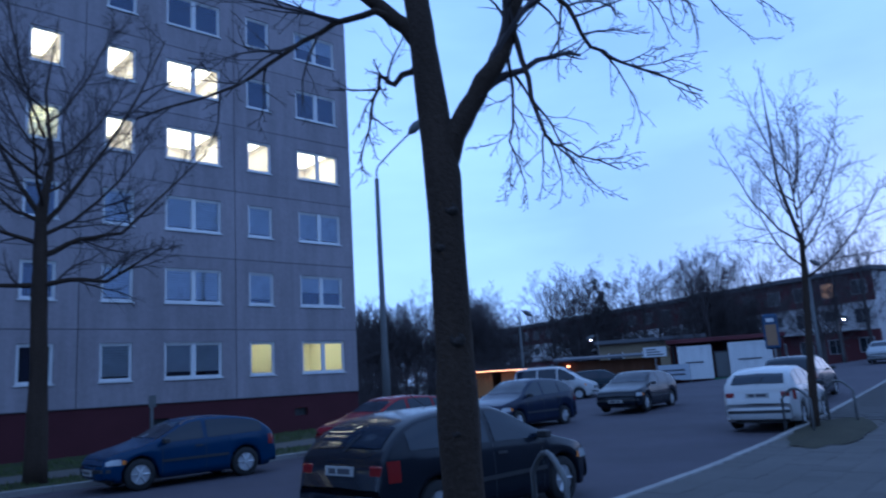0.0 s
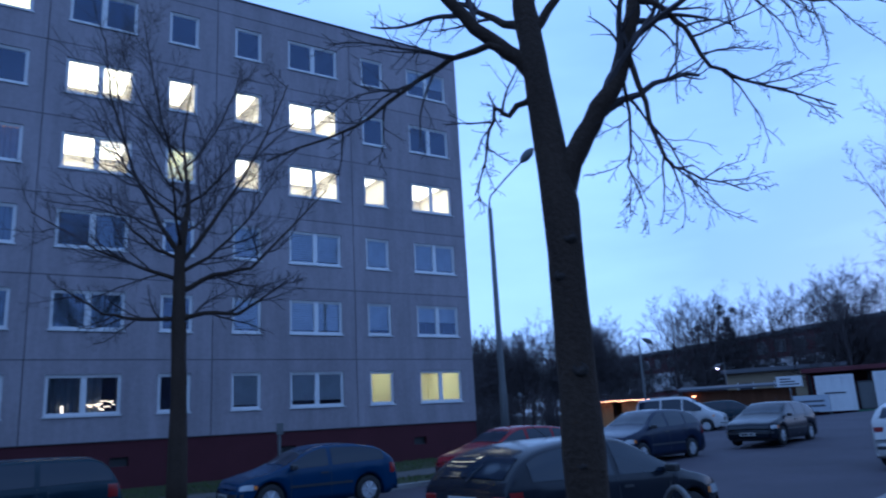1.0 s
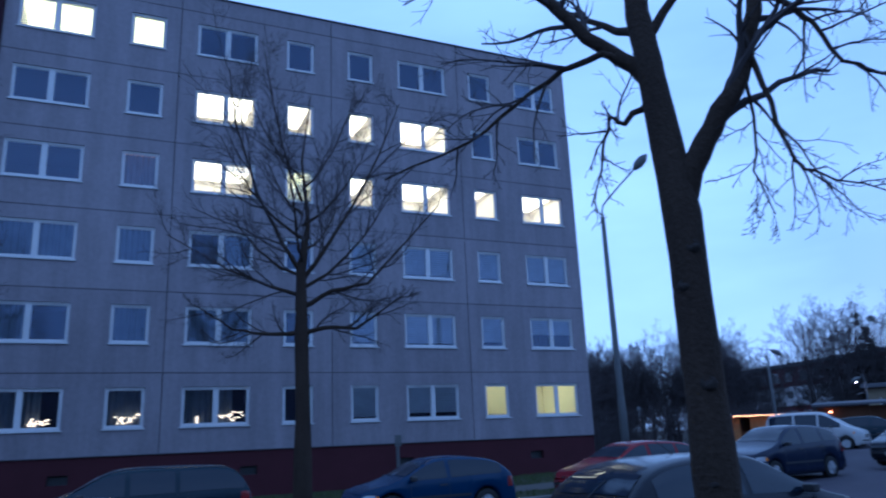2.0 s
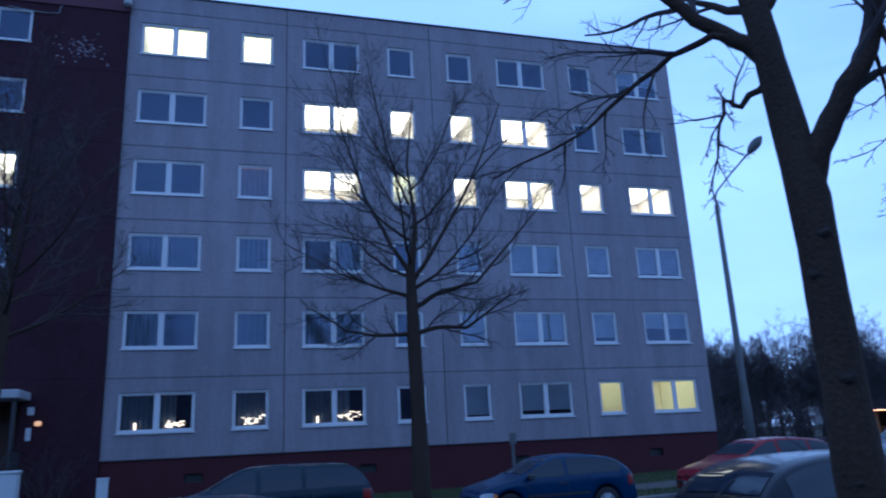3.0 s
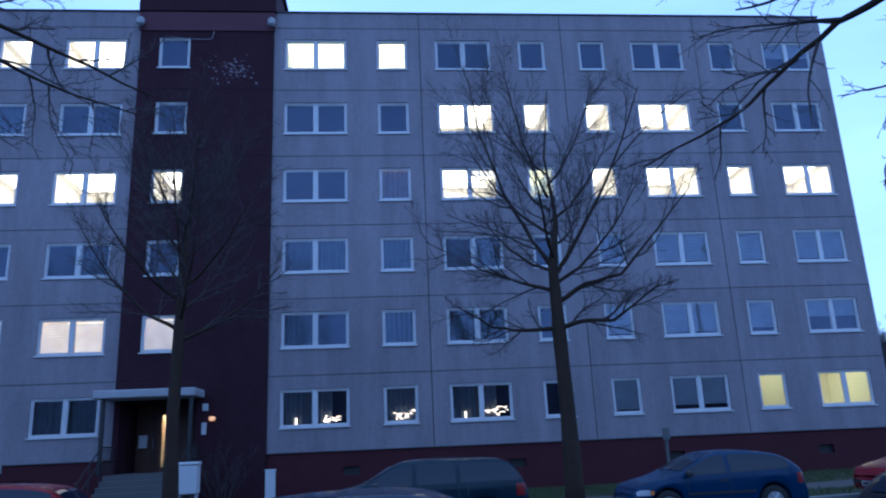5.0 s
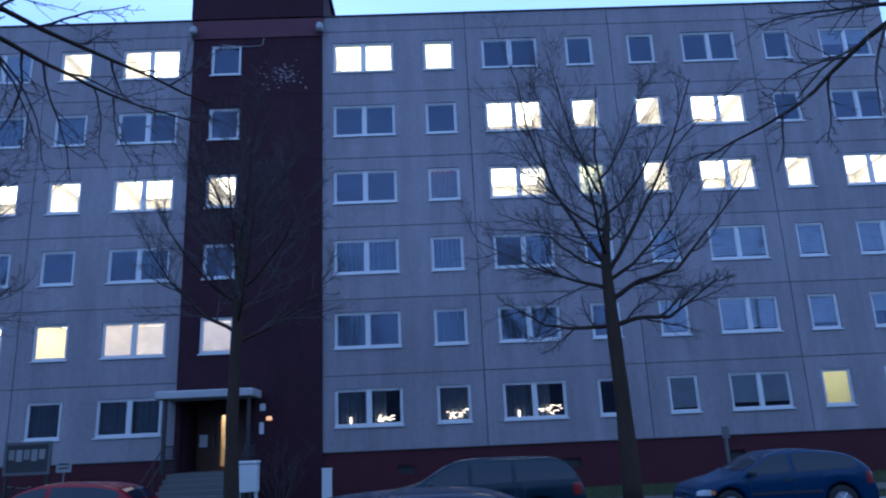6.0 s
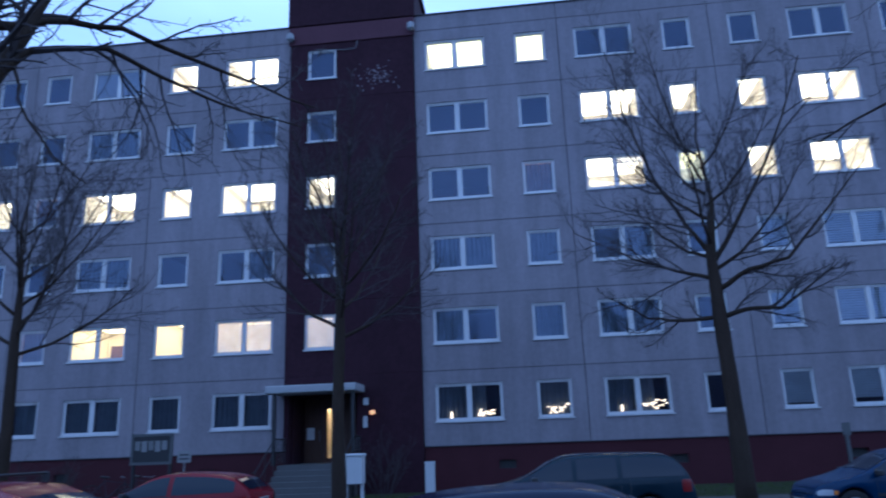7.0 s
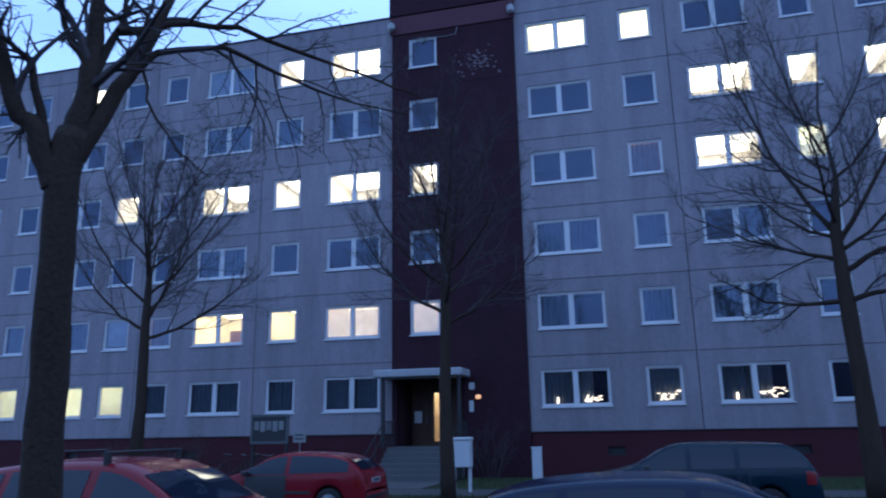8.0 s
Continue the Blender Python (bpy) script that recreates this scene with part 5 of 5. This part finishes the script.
container((48.3, 28.45), (49.35, 26.45), 0.85, 3.2, "white corrugated storage container")
container((49.9, 25.4), (51.2, 22.95), 0.85, 3.25, "white corrugated storage container")
cab = thing("cabinet", along((49.45, 26.3), (49.95, 25.35)), "dark service cabinet between white containers", "cabinet")
joined("body", Shape().box(0, 1.05, 0.2, 1.0, 0.7, 2.7, 0.02), DARK, cab)
joined("door", Shape().box(0.08, 0.97, 0.185, 0.2, 0.95, 2.6, 0.005), POLE, cab)
joined("base", Shape().box(-0.2, 1.2, -0.3, 1.0, 0.5, 0.85, 0.02), material("green_base", (0.03, 0.09, 0.05), 0.8, grain=0.1), cab)
a, b = (48.2, 29.0), (51.5, 22.4)
shelter = thing("shelter_roof", along(a, b), "oxblood shelter roof over the containers", "shelter")
n = math.dist(a, b)
joined("roof", Shape().box(-0.3, n + 0.4, 0.6, 4, 3.45, 3.75, 0.03), RENDER_R, shelter)
joined("back_wall", Shape().box(-0.3, n + 0.4, 3.8, 4, 0.2, 3.45), RENDER_R, shelter)
for x in (0, n * 0.5, n):
    joined("post", Shape().box(x - 0.08, x + 0.08, 2.6, 2.76, 0.2, 3.45), DARK, shelter)

# signs
sg = thing("hoarding_sign", along((46.6, 30.2), (47.6, 28.6)), "white printed board on the shed corner", "sign")
joined("board", Shape().box(0, 1.6, 0, 0.05, 2.6, 3.3, 0.01), WHITE, sg)
for k in range(3):
    joined("text_bar", Shape().box(0.2, 1.4 - 0.25 * k, -0.01, -0.003, 2.72 + 0.18 * k, 2.8 + 0.18 * k), LETTER, sg)
joined("post", Shape().tube([(0.8, 0.08, 0.3), (0.8, 0.08, 2.7)], 0.04, 8), STEEL, sg)
sg = thing("banner", along((46.2, 28.9), (47.3, 27.0)), "pale printed banner on low posts", "banner")
joined("cloth", Shape().box(0, 2.1, 0, 0.03, 0.9, 1.95), material("pale_banner", (0.34, 0.37, 0.42), 0.8, grain=0.08, scale=6, stains=0.2), sg)
for x in (0, 2.1):
    joined("post", Shape().tube([(x, 0.05, 0.2), (x, 0.05, 2.0)], 0.03, 6), STEEL, sg)
for k in range(2):
    joined("text_bar", Shape().box(0.3, 1.8, -0.01, -0.003, 1.2 + 0.3 * k, 1.32 + 0.3 * k), LETTER, sg)
ad = thing("advertising_sign", along((41.0, 18.7), (41.3, 17.95)), "tall blue and yellow lightbox sign on a pole", "sign")
joined("box", Shape().box(0, 0.8, 0, 0.22, 2.4, 4.35, 0.08), material("blue_sign", (0.015, 0.04, 0.1), 0.5, grain=0.05), ad)
joined("face", Shape().box(0.12, 0.68, -0.014, -0.002, 2.6, 3.75, 0.004), material("yellow_sign", (0.2, 0.12, 0.06), 0.5, grain=0.1, scale=3), ad)
joined("text_bar", Shape().box(0.2, 0.6, -0.022, -0.016, 3.9, 4.1), WHITE, ad)
joined("post", Shape().tube([(0.47, 0.11, 0.5), (0.47, 0.11, 2.45)], 0.06, 8), STEEL, ad)


# ---------------------------------------------------------------- street lamps
def lamp_post(base, height, label, reach, turn, lit=False, radius=(0.15, 0.075)):
    ob = thing("street_lamp", pose(base[0], base[1], base[2], 0, 0, turn), label, "street lamp")
    joined("pole", Shape().tube([(0, 0, -0.2), (0, 0, height * 0.28), (0, 0, height * 0.3), (0, 0, height)], [radius[0], radius[0] * 0.88, radius[0] * 0.75, radius[1]], 12), POLE, ob, smooth=True)
    up = 1.65 if reach > 0.5 else 0.3
    joined("arm", Shape().tube([(0, 0, height - 0.1), (0, 0, height + 0.25), (0.06, 0, height + 0.45), (reach * 0.5, 0, height + 0.45 + (up - 0.45) * 0.5), (reach, 0, height + up)], 0.03, 8), POLE, ob, smooth=True)
    d = Vector((reach * 0.5, 0, (up - 0.45) * 0.55)).normalized()
    c = Vector((reach, 0, height + up))
    pts = [c + d * (0.72 * i / 8 - 0.05) for i in range(9)]
    head = joined("lamp_head", Shape().tube(pts, [0.04, 0.1, 0.14, 0.16, 0.165, 0.16, 0.14, 0.09, 0.02], 12), POLE, ob, smooth=True)
    if lit:
        joined("lens", Shape().box(-0.11, 0.11, -0.07, 0.07, -0.05, 0.05, 0.02), STREETLIGHT, head, c + d * 0.35 + Vector((0, 0, -0.12)))
    return ob


lamp_post(ground_at(15.2, 19.85, 0.1), 8.75, "tall grey street lamp, unlit, beside the apartment block", 1.25, -37)
lamp_post(ground_at(37.1, 33.4), 5.6, "slim grey street lamp by the side road", 0.3, -40, radius=(0.1, 0.06))
lamp_post(ground_at(66, 23.7), 3.6, "lit street lamp far up the street", 0.3, -40, True, (0.08, 0.05))
lamp_post(ground_at(48.5, 35.5), 4.0, "lit lamp over the sheds", 0.3, 140, True, (0.06, 0.04))
lamp_post(ground_at(46.0, 17.8), 6.4, "pale lamp pole by the side road", 0.3, -40, radius=(0.14, 0.1))

lamp_post(ground_at(37.6, 46.8), 2.9, "small lit path lamp among the bare trees", 0.3, -130, True, (0.05, 0.04))

# ---------------------------------------------------------------- things on the far pavement
board = thing("notice_board", (-12.25, 22.5, 0.14), "dark glazed notice board on two posts on the lawn", "notice board")
joined("cabinet", Shape().box(-0.65, 0.65, -0.06, 0.06, 1.2, 2.1, 0.02), DARK, board)
joined("frame", Shape().box(-0.68, 0.68, -0.08, -0.06, 2.04, 2.12).box(-0.68, 0.68, -0.08, -0.06, 1.18, 1.26).box(-0.68, -0.6, -0.08, -0.06, 1.26, 2.04).box(0.6, 0.68, -0.08, -0.06, 1.26, 2.04), POLE, board)
for k in range(5):
    joined("paper", Shape().box(-0.55 + 0.22 * k, -0.38 + 0.22 * k, -0.066, -0.062, 1.62 - 0.05 * (k % 2), 1.9), material("aged_paper", (0.2, 0.2, 0.2), 0.9, vary=0.3, grain=0.05), board)
for x in (-0.6, 0.6):
    joined("post", Shape().box(x - 0.04, x + 0.04, -0.04, 0.04, -0.5, 1.24), DARK, board)
tag = thing("small_sign", (-11.2, 22.5, 0.1), "small pale sign on a thin post", "sign")
joined("plate", Shape().box(-0.22, 0.22, -0.01, 0.01, 1.25, 1.6, 0.004), material("weathered_plate", (0.22, 0.22, 0.22), 0.7, grain=0.1), tag)
joined("post", Shape().tube([(0, 0.03, -0.2), (0, 0.03, 1.5)], 0.02, 6), STEEL, tag)
for k in range(2):
    joined("text_bar", Shape().box(-0.15, 0.15, -0.018, -0.011, 1.34 + 0.12 * k, 1.39 + 0.12 * k), LETTER, tag)

box = thing("letter_cabinet", (-5.34, 20.5, 0.16), "white metal cabinet on two legs beside the path", "cabinet")
joined("body", Shape().box(-0.27, 0.27, -0.18, 0.18, 0.5, 1.22, 0.02), WHITE, box)
joined("lid", Shape().box(-0.3, 0.3, -0.2, 0.2, 1.22, 1.3, 0.02), WHITE, box)
for x in (-0.22, 0.22):
    joined("leg", Shape().box(x - 0.04, x + 0.04, -0.04, 0.04, -0.45, 0.52), WHITE, box)
bol = thing("bollard", (-3.95, 25.6, 0.0), "white square post before the maroon plinth", "post")
joined("post", Shape().box(-0.16, 0.16, -0.08, 0.08, -0.3, 1.02, 0.01), WHITE, bol)
joined("cap", Shape().box(-0.18, 0.18, -0.1, 0.1, 1.02, 1.07, 0.01), WHITE, bol)
pst = thing("marker_post", (9.6, 25.7, 0.0), "small grey marker post before the plinth", "post")
joined("post", Shape().box(-0.05, 0.05, -0.05, 0.05, -0.3, 1.75, 0.01), POLE, pst)
joined("plate", Shape().box(-0.13, 0.13, -0.07, -0.052, 1.45, 1.85, 0.005), POLE, pst)


def bicycle(at, turn, label):
    ob = thing("bicycle", pose(at[0], at[1], at[2], 0, 8, turn), label, "bicycle")
    for x in (-0.52, 0.52):
        n = 24
        ring = [(x + 0.33 * math.cos(k * math.tau / n), 0, 0.35 + 0.33 * math.sin(k * math.tau / n)) for k in range(n + 1)]
        w = joined("wheel", Shape().tube(ring, 0.018, 6, False), RUBBER, ob)
        sp = Shape()
        for k in range(10):
            sp.tube([(x, 0, 0.35), (x + 0.32 * math.cos(k * 0.628), 0, 0.35 + 0.32 * math.sin(k * 0.628))], 0.003, 3)
        joined("spokes", sp, STEEL, w)
    joined("frame", Shape().tube([(-0.52, 0, 0.35), (-0.05, 0, 0.32), (0.4, 0, 0.85), (-0.2, 0, 0.85), (-0.05, 0, 0.32)], 0.018, 6).tube([(-0.52, 0, 0.35), (-0.2, 0, 0.85)], 0.014, 6).tube([(0.52, 0, 0.35), (0.38, 0, 0.95)], 0.018, 6), GREY, ob)
    joined("handlebar", Shape().tube([(0.25, -0.28, 1.02), (0.38, 0, 1.0), (0.25, 0.28, 1.02)], 0.014, 6), STEEL, ob)
    joined("saddle", Shape().box(-0.36, -0.08, -0.08, 0.08, 0.93, 0.99, 0.02).tube([(-0.2, 0, 0.84), (-0.22, 0, 0.94)], 0.014, 6), DARK, ob)
    return ob


bicycle((-13.9, 22.9, 0.0), 25, "bicycle leaning by the notice board")
bicycle((-12.9, 22.95, 0.0), -10, "bicycle parked by the notice board")


# tree guard hoops round the young tree
def hoop(at, turn):
    ob = thing("tree_guard_hoop", pose(at[0], at[1], at[2], 0, 0, turn), "grey steel guard hoop beside a young tree", "guard hoop", "guard hoops")
    pts = [(-0.45, 0, -0.2), (-0.45, 0, 0.7)] + [(-0.45 + 0.9 * k / 8, 0, 0.7 + 0.22 * math.sin(math.pi * k / 8)) for k in range(1, 8)] + [(0.45, 0, 0.7), (0.45, 0, -0.2)]
    joined("hoop", Shape().tube(pts, 0.028, 8), POLE, ob, smooth=True)
    return ob


hoop(ground_at(16.3, 6.95, 0.1), 60)
hoop(ground_at(18.6, 6.9, 0.1), 60)
hoop(ground_at(5.45, 4.7, 0.1), 60)

# bare beds round the trees on the pavement
for cx, cy, ax, ay in ((16.5, 6.35, 2.7, 0.8), (4.05, 4.3, 0.9, 0.9), (-4.56, 4.4, 0.9, 0.9)):
    v = [(cx, cy, rise(cx, cy) + 0.2)]
    r = random.Random(int(cx))
    for k in range(28):
        t = k * math.tau / 28
        w = r.uniform(0.88, 1.1)
        x = cx + ax * w * math.cos(t)
        y = cy + ay * w * math.sin(t) + 0.2 * (x - cx) * (1 if ax > 1 else 0)
        v.append((x, y, rise(x, y) + 0.125))
    tagged(put("tree_bed", mesh_of("tree_bed", v, [(0, k + 1, (k + 1) % 28 + 1) for k in range(28)], BED)), "dark mossy soil bed round a street tree", "soil", kind="structure")

# ---------------------------------------------------------------- kerbs and slabs
stone = Shape().box(-0.495, 0.495, -0.07, 0.07, -0.3, 0.0, 0.012).mesh("kerb_stone", KERB)


def kerb_line(name, f, x0, x1, label):
    ob = tagged(new(name), label, "kerb", kind="structure")
    x = x0
    r = random.Random(int(x0))
    while x < x1:
        s = (f(x + 0.5) - f(x - 0.5))
        c = math.hypot(1, s)
        y = f(x)
        up = math.atan2(rise(x + 0.5, y) - rise(x - 0.5, y), 1)
        put("kerb_stone", stone, ob, pose(x, y, rise(x, y) + 0.128 + r.uniform(-0.004, 0.004), 0, -math.degrees(up), math.degrees(math.atan2(s, 1))))
        x += 1.0 / c
    return ob


kerb_line("kerb_near", lambda x: near_kerb(x) - 0.07, -12, 62, "pale granite kerb of the near pavement")
kerb_line("kerb_far", lambda x: far_kerb(x) + 0.07, -24, 23.5, "granite kerb of the far pavement")
slab = Shape().box(-0.248, 0.248, -0.248, 0.248, -0.05, 0.0, 0.006).mesh("slab", PAVING)
pavement = bpy.data.objects["pavement"]
r = random.Random(4)
many = Shape()
count = 0
for i in range(64):
    x = 7.0 + 0.5 * i
    for j in range(16):
        y = near_kerb(x) - 0.42 - 0.5 * j
        if ((x - 16.5) / 2.7) ** 2 + ((y - 6.35 - 0.2 * (x - 16.5)) / 0.8) ** 2 < 1:
            continue
        z = rise(x, y) + 0.118 + r.uniform(-0.003, 0.003)
        if 8.5 < x < 18.5 and j < 13 and count < 290:
            put("slab", slab, pavement, pose(x, y, z, 0, -1.2, 0))
            count += 1
        else:
            many.box(x - 0.248, x + 0.248, y - 0.248, y + 0.248, z - 0.05, z)
rest = joined("slabs", many, PAVING, pavement)
rest["kind"] = "stuff"

# ---------------------------------------------------------------- winter grass on the lawn and verge
r = random.Random(12)
tufts = Shape()
for i in range(5200):
    x = r.uniform(-20, 20)
    y = far_kerb(x) + (r.uniform(0.25, 1.8) if r.random() < 0.3 else r.uniform(4.0, 8.6))
    if -9.8 < x < -6.3 and y > 21:
        continue
    z = rise(x, y) + 0.115
    for k in range(3):
        a, h, w = r.uniform(0, math.tau), r.uniform(0.05, 0.13), 0.014
        dx, dy = math.cos(a) * w, math.sin(a) * w
        ox, oy = r.uniform(-0.08, 0.08), r.uniform(-0.08, 0.08)
        tufts.add([(x + ox - dx, y + oy - dy, z), (x + ox + dx, y + oy + dy, z), (x + ox + r.uniform(-0.04, 0.04), y + oy + r.uniform(-0.04, 0.04), z + h)], [(0, 1, 2)])
tagged(joined("grass", tufts, BLADE), "short tufts of winter grass", "grass", kind="stuff")
# concrete path from the entrance steps to the footpath
joined("entrance_path", Shape().box(-9.2, -6.8, 21.4, FY - 3.0, -0.1, 0.03, 0.01), STEP, block)
